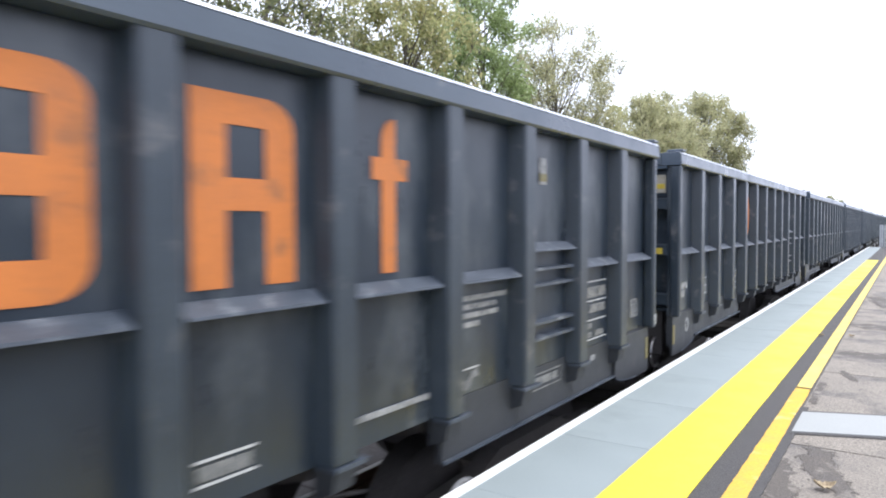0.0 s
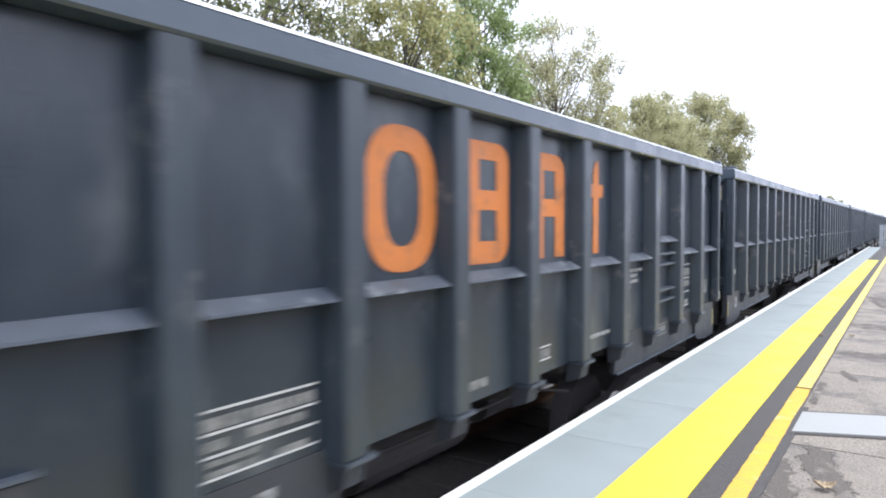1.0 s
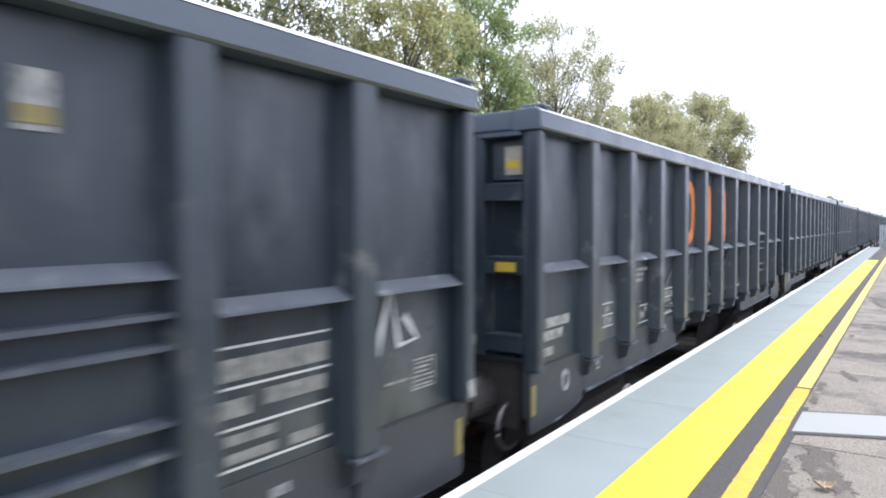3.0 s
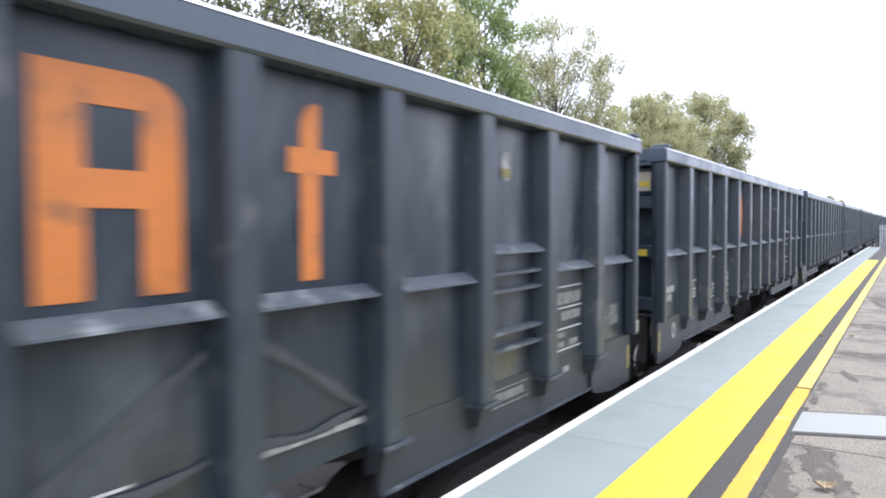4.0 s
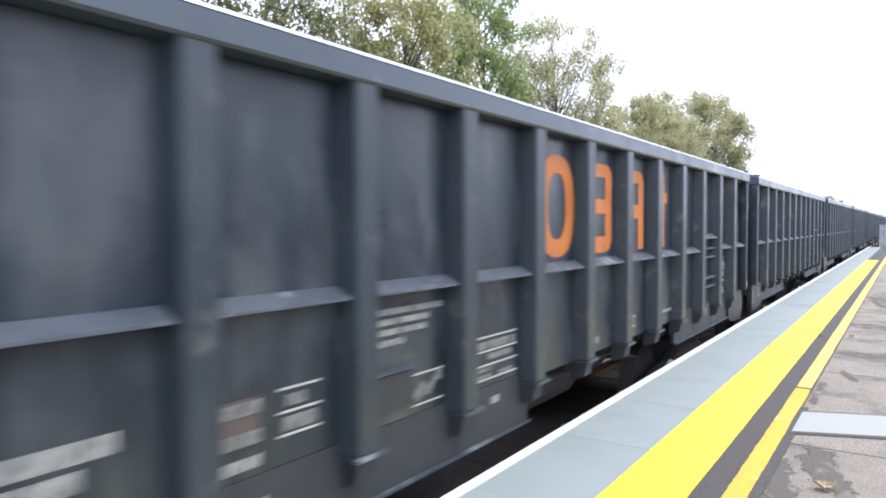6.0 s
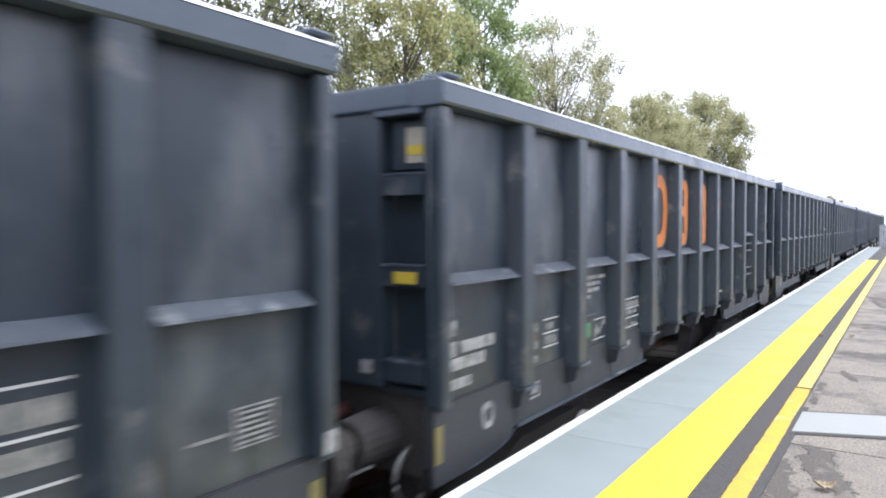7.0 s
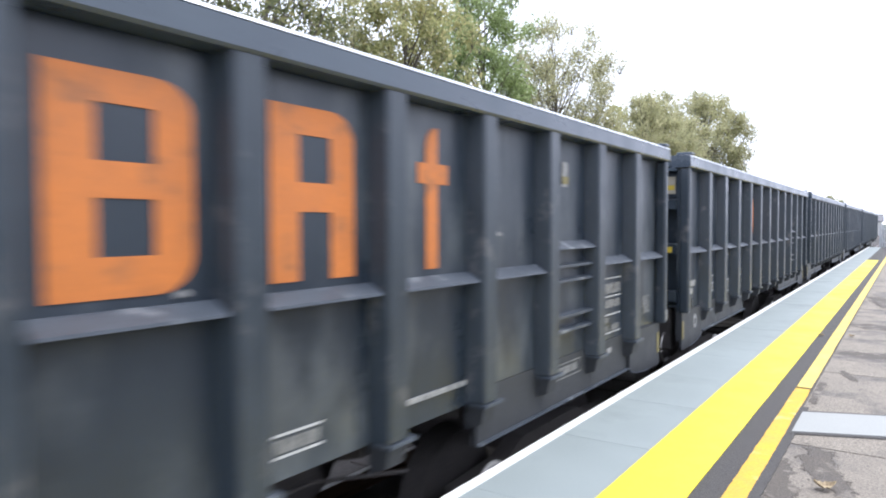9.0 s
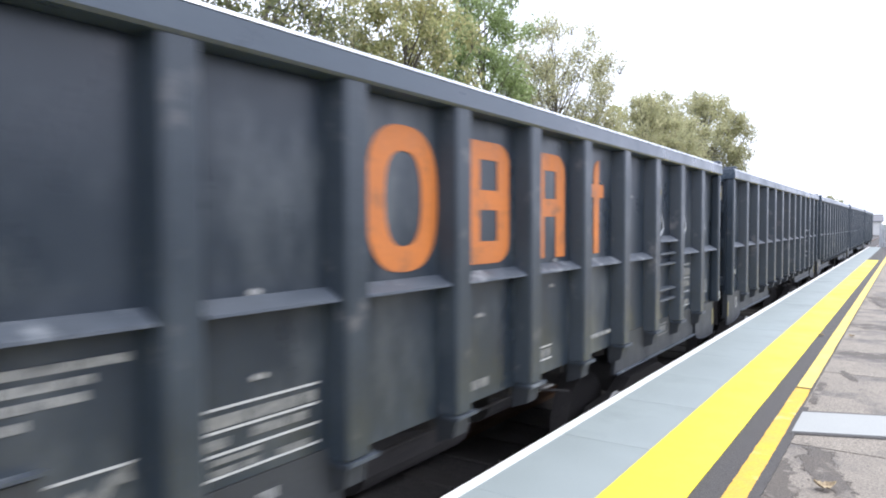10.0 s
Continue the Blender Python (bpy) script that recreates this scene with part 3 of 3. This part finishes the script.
def build_train():
    base = make_wagon()
    tagged(base, "dark blue-grey open box wagon with an orange emblem and white stencils", "railway wagon", "wagons of the freight train")
    wagons.append((base, LEAD0 - PITCH_Y))
    for k in range(0, 12):
        wagons.append((copy_thing(base, pose(TRACK_X, LEAD0 + PITCH_Y * k, 0)), LEAD0 + PITCH_Y * k))
    # the lettering differs from wagon to wagon
    for n, (ob, _) in enumerate(wagons):
        bare = ("load_line",) if n in (1, 2) else ("tare_line",) if n >= 3 else ()
        for o in list(ob.children):
            if o.name.split(".")[0] in bare:
                bpy.data.objects.remove(o)
    px = pose(PANEL_X + 0.006, 0, 0)
    # a sprayed tag and faded yellow daubs on one wagon
    w = wagons[2][0]
    tagged(w, "dark blue-grey open box wagon with white spray tags and orange emblem")
    a = BAYS[7][0]
    part("spray_stroke", ribbon([(a + 0.08, 0.90), (a + 0.10, 0.70), (a + 0.12, 0.52), (a + 0.18, 0.49)], 0.07), SPRAY, w, at=px)
    part("spray_stroke", ribbon([(a + 0.16, 0.92), (a + 0.22, 0.74), (a + 0.28, 0.92), (a + 0.36, 0.95), (a + 0.42, 0.72)], 0.06), SPRAY, w, at=px)
    part("spray_stroke", ribbon([(a + 0.34 + 0.14 * math.cos(t), 0.60 + 0.09 * math.sin(t)) for t in np.linspace(0.3, 6.2, 18)], 0.05), SPRAY, w, at=px)
    part("spray_stroke", ribbon([(a + 0.52, 0.78), (a + 0.57, 0.62), (a + 0.50, 0.52)], 0.05), SPRAY, w, at=px)
    part("spray_stroke", ribbon([(a + 0.06, 0.58), (a + 0.20, 0.60)], 0.05), SPRAY, w, at=px)
    for q, (i, o) in enumerate(((7, 0.02), (7, 0.40), (8, 0.12), (8, 0.34))):
        a = BAYS[i][0] + o
        part("spray_stroke", ribbon([(a + 0.1 + 0.09 * math.cos(t), 1.22 + 0.10 * math.sin(t)) for t in np.linspace(0.4 + q, 4.6 + q, 12)], 0.055), SPRAY_Y, w, at=px)
    a = BAYS[11][0]
    part("spray_stroke", ribbon([(a + 0.1, 0.70), (a + 0.2, 1.0), (a + 0.26, 0.72), (a + 0.4, 0.74), (a + 0.3, 0.86)], 0.05), SPRAY, w, at=px)
    # lime dust wiped in long diagonals on the next
    w = wagons[3][0]
    tagged(w, "dark blue-grey open box wagon with pale dust smears and orange emblem")
    for i, up in ((3, 1), (4, 1), (5, -1), (6, 1), (7, -1)):
        a, b = BAYS[i]
        pts = [(a + 0.04 + (b - a - 0.08) * u, (0.50 + 0.36 * u if up > 0 else 0.86 - 0.36 * u) + 0.008 * math.sin(5 * u)) for u in np.linspace(0, 1, 8)]
        part("dust_smear", ribbon(pts, 0.05), CHALK, w, at=px)
        part("dust_smear", ribbon([(y, 0.47 + 0.02 * math.sin(9 * y)) for y in np.linspace(a + 0.05, b - 0.03, 8)], 0.04), CHALK, w, at=pose(PANEL_X + 0.010, 0, 0))
    for n in (6, 8):
        part("plate", boxed(0, 0.004, BAYS[2][0] + 0.14, BAYS[2][0] + 0.25, 0.455, 0.56), LABEL_G, wagons[n][0], "green plate", at=pose(PANEL_X + 0.031, 0, 0))
    # white daubs and chips on the later wagons
    for n, spots in ((7, 5), (8, 9), (9, 6)):
        w = wagons[n][0]
        rnd = random.Random(n)
        for _ in range(spots):
            a, b = BAYS[rnd.randint(0, 11)]
            y, z = rnd.uniform(a + 0.1, b - 0.15), rnd.uniform(0.7, 1.6)
            part("paint_chip", ribbon([(y, z), (y + 0.03, z + 0.008), (y + rnd.uniform(0.05, 0.09), z)], 0.022), STENCIL, w, at=px)
    for n, bays in ((8, (9, 10, 11)), (9, (1, 2, 3))):
        w = wagons[n][0]
        for i in bays:
            a = BAYS[i][0] + 0.12
            part("spray_stroke", ribbon([(a, 1.16), (a + 0.08, 1.42), (a + 0.16, 1.20), (a + 0.24, 1.38), (a + 0.30, 1.24), (a + 0.18, 1.16)], 0.035), SPRAY, w, at=px)


# ---- platform and track ----
P_END = 44.0


def build_platform():
    deck = new("platform")
    tagged(deck, "railway platform with grey coping and yellow safety lines", "platform", kind="structure")
    part("deck", boxed(-1.60, 9.0, -14, P_END, -1.3, -0.012), PAVING, deck)
    part("facing_wall", boxed(-1.66, -1.604, -14, P_END, -1.3, -0.07), CONCRETE, deck)
    # worn transverse bays of the walking surface
    rnd = random.Random(4)
    y = -3.6
    while y < P_END - 1:
        step = rnd.choice((2.3, 2.9, 3.4)) if y < 30 else 6
        y1 = min(y + step, P_END)
        part("surface_bay", boxed(-0.585, 8.9, y, y1 - 0.014, -0.011, rnd.uniform(0.0, 0.0018)), PAVING, deck)
        y = y1
    part("asphalt_strip", boxed(-1.18, -0.587, -13.9, P_END - 0.02, -0.011, 0.001), ASPHALT, deck)
    # painted lines
    def stripe(name, x0, x1, ya, yb, z, mat, rag, lean=0.0):
        bm = bmesh.new()
        rows = [q for q in [*np.arange(-13, 2.0, 0.2), *np.arange(2.0, 12.0, 0.025), *np.arange(12.0, 44.0, 0.12)] if ya <= q < yb] + [yb]
        prev = None
        for yy in rows:
            d = lean * (yy - 3.7)

            def fray(q):
                return rag * (0.6 * noise.noise((yy * 1.9, q, 0)) + 0.35 * noise.noise((yy * 8.0, q, 5)) + 0.5 * noise.noise((yy * 23.0, q, 9)))
            l, r = x0 + d + fray(3.1), x1 + d + fray(9.1)
            cur = [bm.verts.new(c) for c in ((l, yy, z - 0.004), (l, yy, z), (r, yy, z), (r, yy, z - 0.004))]
            if prev:
                for i in range(3):
                    bm.faces.new((prev[i], prev[i + 1], cur[i + 1], cur[i]))
            prev = cur
        bmesh.ops.recalc_face_normals(bm, faces=bm.faces)
        part(name, bm, mat, deck)
    stripe("yellow_line", -1.183, -0.832, -13, 28.0, 0.009, YELLOW, 0.004)
    stripe("old_yellow_line", -0.70, -0.60, -13, 5.88, 0.008, OLD_YELLOW, 0.008, 0.0)
    stripe("faded_yellow_line", -0.70, -0.60, 5.90, P_END - 2, 0.008, FADED_YELLOW, 0.007, 0.0)
    # coping slabs
    slab = mesh_from("coping_slab", boxed(-0.2975, 0.2975, 0.0012, 1.0288, -0.068, 0.004, bevel=0.002), COPING)
    edge = mesh_from("edge_strip", boxed(-0.305, -0.242, 0.0005, 1.0295, -0.05, 0.008), EDGE_WHITE)
    for k in range(-13, int(P_END / 1.03)):
        s = part("coping_slab", slab, COPING, deck, at=pose(-1.478, 0.72 + 1.03 * k, rnd.uniform(-0.001, 0.001)))
        part("edge_strip", edge, EDGE_WHITE, s)
    # frayed edge of the asphalt and damp stains on the walking surface
    stripe("asphalt_edge", -0.61, -0.548, -13, 5.3, 0.0065, ASPHALT, 0.014)

    def stain(x, y, rx, ry, turn, seed):
        """A ragged damp patch lying on the walking surface."""
        bm = bmesh.new()
        c, d = math.cos(turn), math.sin(turn)
        q = 0.012
        for i in range(int(-2 * rx / q), int(2 * rx / q)):
            for j in range(int(-2 * ry / q), int(2 * ry / q)):
                a, b = i * q, j * q
                edge = 1 + 0.6 * noise.noise((a * 7 + seed, b * 7, 0)) + 0.5 * noise.noise((a * 28, b * 28 + seed, 3)) + 0.3 * noise.noise((a * 90, b * 90, seed))
                if math.hypot(a / rx, b / ry) < edge:
                    bm.faces.new([bm.verts.new((x + c * u - d * v, y + d * u + c * v, 0.0028)) for u, v in ((a, b), (a + q, b), (a + q, b + q), (a, b + q))])
        part("damp_stain", bm, DAMP, deck)
    for k, (x, y, rx, ry, turn) in enumerate(((-0.33, 3.98, 0.085, 0.40, 0.25), (-0.50, 3.55, 0.07, 0.45, 0.1), (-0.22, 7.75, 0.16, 0.42, 1.45), (-0.40, 6.6, 0.035, 0.22, 0.3),
                                              (-0.25, 9.9, 0.20, 0.35, 1.2), (-0.36, 13.2, 0.12, 0.9, 0.1), (-0.55, 5.9, 0.03, 0.45, 0.0))):
        stain(x, y, rx, ry, turn, 3.7 * k + 1)

    def skewed(x0, x1, y0, y1, z0, z1):
        return prism([(x0, y0), (x1, y0 + 0.40 * (x1 - x0)), (x1, y1 + 0.40 * (x1 - x0)), (x0, y1)], "z", z0, z1)
    part("pale_slab", skewed(-0.57, 0.55, 4.62, 5.14, -0.01, 0.012), PALE_SLAB, deck, "pale concrete duct cover slab")
    part("slab_joint", skewed(-0.60, 0.58, 4.565, 4.617, -0.01, 0.0075), ASPHALT, deck)
    part("slab_joint", skewed(-0.60, 0.58, 5.143, 5.175, -0.01, 0.0075), ASPHALT, deck)


def build_unseen_wall():
    """An unseen plain wall at the platform's back, added to darken the wagons' reflections."""
    wall = part("wall_back", boxed(4.6, 4.83, -30, 11, -1.3, 2.05), GREYWALL)
    tagged(wall, "unseen grey wall added behind the platform to darken the wagons' reflections", "wall", kind="structure")
    part("coping", boxed(4.55, 4.88, -30, 11, 2.052, 2.13, bevel=0.015), CONCRETE, wall)


def dead_leaf(x, y, s, rz, curl):
    bm = bmesh.new()
    n = 9
    rows = []
    for i in range(n):
        u = i / (n - 1)
        wd = 0.42 * math.sin(math.pi * min(1, u * 1.02)) ** 0.7 * (1 + 0.3 * math.sin(u * 21))
        zc = curl * (u - 0.5) ** 2 * 2
        rows.append([bm.verts.new((s * (u - 0.5), s * wd * v, s * (zc + 0.35 * curl * abs(v) + 0.03))) for v in (-1, -0.4, 0.4, 1)])
    for a, b in zip(rows, rows[1:]):
        for k in range(3):
            bm.faces.new((a[k], b[k], b[k + 1], a[k + 1]))
    bmesh.ops.recalc_face_normals(bm, faces=bm.faces)
    ob = part("fallen_leaf", bm, DRY_LEAF, at=pose(x, y, 0.006, 0, 0, rz))
    sol = ob.modifiers.new("thickness", "SOLIDIFY")
    sol.thickness = 0.002
    tagged(ob, "curled dry brown leaf lying on the platform", "leaf", "fallen leaves")


def build_track():
    bm = bmesh.new()
    bmesh.ops.create_grid(bm, x_segments=2, y_segments=2, size=1500)
    ground = part("ground", bm, GRASS, at=pose(0, 900, -1.32))
    tagged(ground, "rough grass and scrub ground beside the line", "ground", kind="structure")
    bed = part("track_bed", prism([(-1.604, -1.31), (-1.604, -1.07), (-9.4, -1.07), (-10.2, -1.31)], "y", -40, 400), BALLAST)
    tagged(bed, "dark stone ballast track bed", "track bed", kind="structure")
    rnd = random.Random(7)
    verts, faces = [], []
    for _ in range(5200):
        y, x = rnd.uniform(0.6, 13.0), rnd.uniform(-3.3, -1.66)
        c, r = Vector((x, y, -1.055)), rnd.uniform(0.018, 0.036)
        b = len(verts)
        for d in ((1, 0, 0), (0, 1, 0), (-1, 0, 0), (0, -1, 0), (0, 0, 0.9), (0, 0, -0.9)):
            verts.append(c + Vector(d) * r * rnd.uniform(0.6, 1.3) + Vector((rnd.uniform(-1, 1), rnd.uniform(-1, 1), rnd.uniform(-1, 1))) * r * 0.35)
        for i in range(4):
            j = (i + 1) % 4
            faces += [(b + i, b + j, b + 4), (b + j, b + i, b + 5)]
    me = bpy.data.meshes.new("ballast_stones")
    me.from_pydata(verts, [], faces)
    me.materials.append(BALLAST)
    tagged(new("ballast_stones", me), "loose grey-brown ballast stones along the track", "ballast", kind="stuff")
    for c in (TRACK_X, TRACK_X - 3.4):
        tr = new("railway_track")
        tagged(tr, "steel rails on concrete sleepers in ballast", "railway track", "running lines", kind="structure")
        for s in (-0.7525, 0.7525):
            part("rail", prism([(c + s - 0.036, -0.915), (c + s + 0.036, -0.915), (c + s + 0.036, -0.95), (c + s + 0.01, -0.965), (c + s + 0.01, -1.03),
                                (c + s + 0.07, -1.05), (c + s - 0.07, -1.05), (c + s - 0.01, -1.03), (c + s - 0.01, -0.965), (c + s - 0.036, -0.95)], "y", -40, 400), RUSTRAIL, tr)
            part("running_surface", boxed(c + s - 0.028, c + s + 0.028, -40, 400, -0.9145, -0.911), STEEL, tr)
        me = mesh_from("sleeper", boxed(-1.3, 1.3, -0.13, 0.13, -1.20, -1.052, bevel=0.02), SLEEPER)
        for k in range(40):
            part("sleeper", me, SLEEPER, tr, at=pose(c, -4 + 0.7 * k, 0))


# ---- trees ----
def tree(label, x, y, base, height, width, trunk_r, mat, leaves, leaf, seed, clumps=70, low=0.28, upright=0.4, gap=0.0, lumps=0.34, cone=0.25):
    """A tapered trunk, a limb to each clump of the crown, twigs, and small leaves set about the twigs."""
    rnd = random.Random(seed)
    t = new("tree")
    t.matrix_basis = pose(x, y, base)
    tagged(t, label, "tree", "trees beside the line")
    wood = bmesh.new()
    lean = Vector((rnd.uniform(-0.04, 0.04), rnd.uniform(-0.04, 0.04), 0))

    def stem(z):
        return Vector((0.12 * math.sin(z * 0.9 + seed), 0.12 * math.cos(z * 0.7 + seed), z)) + lean * z
    zs = [height * 0.82 * k / 8 for k in range(9)]
    for k in range(8):
        tube(wood, stem(zs[k]), stem(zs[k + 1]), trunk_r * (1 - 0.11 * k), trunk_r * (1 - 0.11 * (k + 1)), 8)
    mid, rz, rr = height * (1 + low) / 2, height * (1 - low) / 2, width / 2
    centres = []
    while len(centres) < clumps:
        u = Vector((rnd.uniform(-1, 1), rnd.uniform(-1, 1), rnd.uniform(-1, 1)))
        q = 0.86 + lumps * noise.noise((u.x * 1.6 + seed, u.y * 1.6, u.z * 1.6))
        if u.length > q or u.length < 0.25 or noise.noise((u.x * 2.3, u.y * 2.3 + seed, u.z * 2.3)) < gap - 0.55:
            continue
        taper = 1.0 if u.z < 0 else 1 - cone * u.z
        centres.append(Vector((u.x * rr * taper, u.y * rr * taper, mid + u.z * rz)) + lean * mid)
    points = []
    for c in centres:
        flat = math.hypot(c.x, c.y)
        z0 = min(max(c.z - flat * (0.7 + upright) - 0.3, height * 0.12), height * 0.78)
        a = stem(z0)
        bend = a.lerp(c, 0.5) + Vector((rnd.uniform(-0.2, 0.2), rnd.uniform(-0.2, 0.2), -0.12 * flat))
        prev, r = a, trunk_r * 0.30
        for k in range(1, 5):
            f = k / 4
            p = a.lerp(bend, f).lerp(bend.lerp(c, f), f)
            tube(wood, prev, p, r, r * 0.68, 5)
            prev, r = p, r * 0.68
        for _ in range(7):
            d = Vector((rnd.gauss(0, 1), rnd.gauss(0, 1), rnd.gauss(0.3 + 2.2 * upright, 0.9))).normalized()
            ln = rnd.uniform(0.35, 0.8) * (0.5 + width / 10)
            tip = c + d * ln
            tube(wood, c, tip, 0.012, 0.004, 3)
            points += [c.lerp(tip, f) for f in (0.35, 0.6, 0.8, 1.0)]
    part("trunk", wood, BARK, t)
    verts, faces = [], []
    spread = 0.10 + 0.014 * width
    for _ in range(leaves):
        p = points[rnd.randrange(len(points))]
        c = p + Vector((rnd.gauss(0, 1), rnd.gauss(0, 1), rnd.gauss(0, 1))) * spread
        u = Vector((rnd.gauss(0, 1), rnd.gauss(0, 1), rnd.gauss(0, 1))).normalized()
        v = u.cross(Vector((rnd.gauss(0, 1), rnd.gauss(0, 1), rnd.gauss(0, 1)))).normalized()
        z = leaf * rnd.uniform(0.6, 1.35)
        b = len(verts)
        verts += [c - u * z, c - v * z * 0.5 + u * z * 0.1, c + u * z, c + v * z * 0.5 + u * z * 0.1]
        faces.append((b, b + 1, b + 2, b + 3))
    me = bpy.data.meshes.new("crown")
    me.from_pydata(verts, [], faces)
    me.materials.append(mat)
    crown = new("crown", me)
    crown.parent = t
    return t


def bearing(px, dist_x):
    """Distance along the line at which a sight line, px right of the picture's middle, is dist_x off the camera."""
    return dist_x / math.tan(radians(YAW) - math.atan(px / 1203.5))


def build_trees():
    g = -1.3
    tree("tall tree with dense dark green leaves", -13.0, bearing(-300, 13.0), g, 11.0, 6.0, 0.22, LEAF_DARK, 13000, 0.066, 11, 75, 0.2)
    tree("tall tree with dark leaves behind the line", -12.0, bearing(-500, 12.0), g, 10.3, 6.0, 0.2, LEAF_DARK, 13000, 0.06, 12, 70, 0.2)
    tree("tall tree with olive leaves behind the line", -12.0, bearing(-720, 12.0), g, 9.8, 6.0, 0.2, LEAF_OLIVE, 17000, 0.065, 19, 80, 0.2)
    tree("slim thin-leaved tree showing sky between its twigs", -15.0, bearing(-165, 15.0), g, 11.5, 3.6, 0.12, LEAF_DRY, 5200, 0.062, 22, 40, 0.2, 0.7)
    tree("slim olive and yellow autumn tree", -14.0, bearing(-70, 14.0), g, 14.0, 5.0, 0.15, LEAF_OLIVE, 22000, 0.075, 13, 90, 0.2, 0.6)
    tree("slender tree with fresh green leaves", -15.0, bearing(78, 15.0), g, 15.8, 6.0, 0.18, LEAF_GREEN, 28000, 0.078, 14, 100, 0.2, 0.5)
    tree("thin autumn tree with sparse upright twigs", -14.5, bearing(196, 14.5), g, 13.1, 7.8, 0.15, LEAF_DRY, 46000, 0.058, 15, 200, 0.15, 0.8, 0.0, 0.2, 0.1)
    tree("low olive bush at the lineside", -14.0, bearing(285, 14.0), g, 9.3, 6.0, 0.12, LEAF_OLIVE, 15000, 0.09, 16, 60, 0.05)
    tree("small olive tree filling in between two taller ones", -14.5, bearing(345, 14.5), g, 10.9, 6.2, 0.14, LEAF_DRY, 24000, 0.085, 23, 100, 0.2, 0.4, 0.0, 0.2, 0.1)
    tree("rounded olive tree in thin leaf", -14.5, bearing(388, 14.5), g, 12.3, 7.6, 0.18, LEAF_DRY, 38000, 0.085, 17, 150, 0.2, 0.4, 0.0, 0.12, 0.1)
    tree("broad rounded olive tree", -14.5, bearing(464, 14.5), g, 14.5, 9.0, 0.22, LEAF_DRY, 40000, 0.095, 18, 170, 0.25, 0.4, 0.0, 0.12, 0.1)


def build_distance():
    tree("small distant tree beyond the station", -10.0, bearing(691, 10.0), -1.3, 7.0, 3.6, 0.12, LEAF_DRY, 2600, 0.16, 21, 24, 0.5)
    # palisade fence across the platform's far end
    f = new("palisade_fence")
    tagged(f, "pale galvanised palisade fence across the platform end", "fence")
    pale = mesh_from("pale", prism([(-0.035, 0.0), (0.035, 0.0), (0.035, 1.16), (0.0, 1.24), (-0.035, 1.16)], "y", -0.006, 0.006), GALV)
    y = P_END - 0.35
    for k in range(38):
        part("pale", pale, GALV, f, at=pose(-1.25 + 0.11 * k, y, 0.004))
    for z in (0.25, 0.95):
        part("rail", boxed(-1.29, 2.86, y + 0.008, y + 0.05, z, z + 0.05), GALV, f)
    for k in range(3):
        part("post", boxed(-1.2 + 1.95 * k, -1.12 + 1.95 * k, y + 0.052, y + 0.13, 0.0, 1.2), GALV, f)
    # low lineside building past the tail of the train
    h = new("lineside_building")
    tagged(h, "low pale rendered lineside building with a slate roof", "building")
    x0, x1, ya, yb, zr = -9.6, -4.6, 165.0, 172.0, 1.75
    part("wall", boxed(x0, x1, ya, ya + 0.25, -1.32, zr), PALEWALL, h)
    part("wall", boxed(x0, x1, yb - 0.25, yb, -1.32, zr), PALEWALL, h)
    part("wall", boxed(x0, x0 + 0.25, ya + 0.252, yb - 0.252, -1.32, zr), PALEWALL, h)
    part("wall", boxed(x1 - 0.25, x1, ya + 0.252, yb - 0.252, -1.32, zr), PALEWALL, h)
    part("roof", prism([(ya - 0.3, zr), ((ya + yb) / 2, zr + 1.5), (yb + 0.3, zr), (yb + 0.3, zr - 0.1), (ya - 0.3, zr - 0.1)], "x", x0 - 0.3, x1 + 0.3), ROOF, h)
    part("door", boxed(x0 + 2.0, x0 + 2.9, ya - 0.05, ya - 0.004, -1.3, 0.75), GALV, h)


def motions():
    for ob, lead in wagons:
        walk(ob, [(t, pose(TRACK_X, lead - d, 0)) for t, d in TRAVEL])


build_track()
build_platform()
build_unseen_wall()
dead_leaf(-0.31, 3.70, 0.10, 20, 0.5)
dead_leaf(-0.80, 8.8, 0.07, 80, 0.4)
dead_leaf(-0.51, 8.92, 0.07, 140, 0.4)
build_trees()
build_distance()
build_train()
motions()
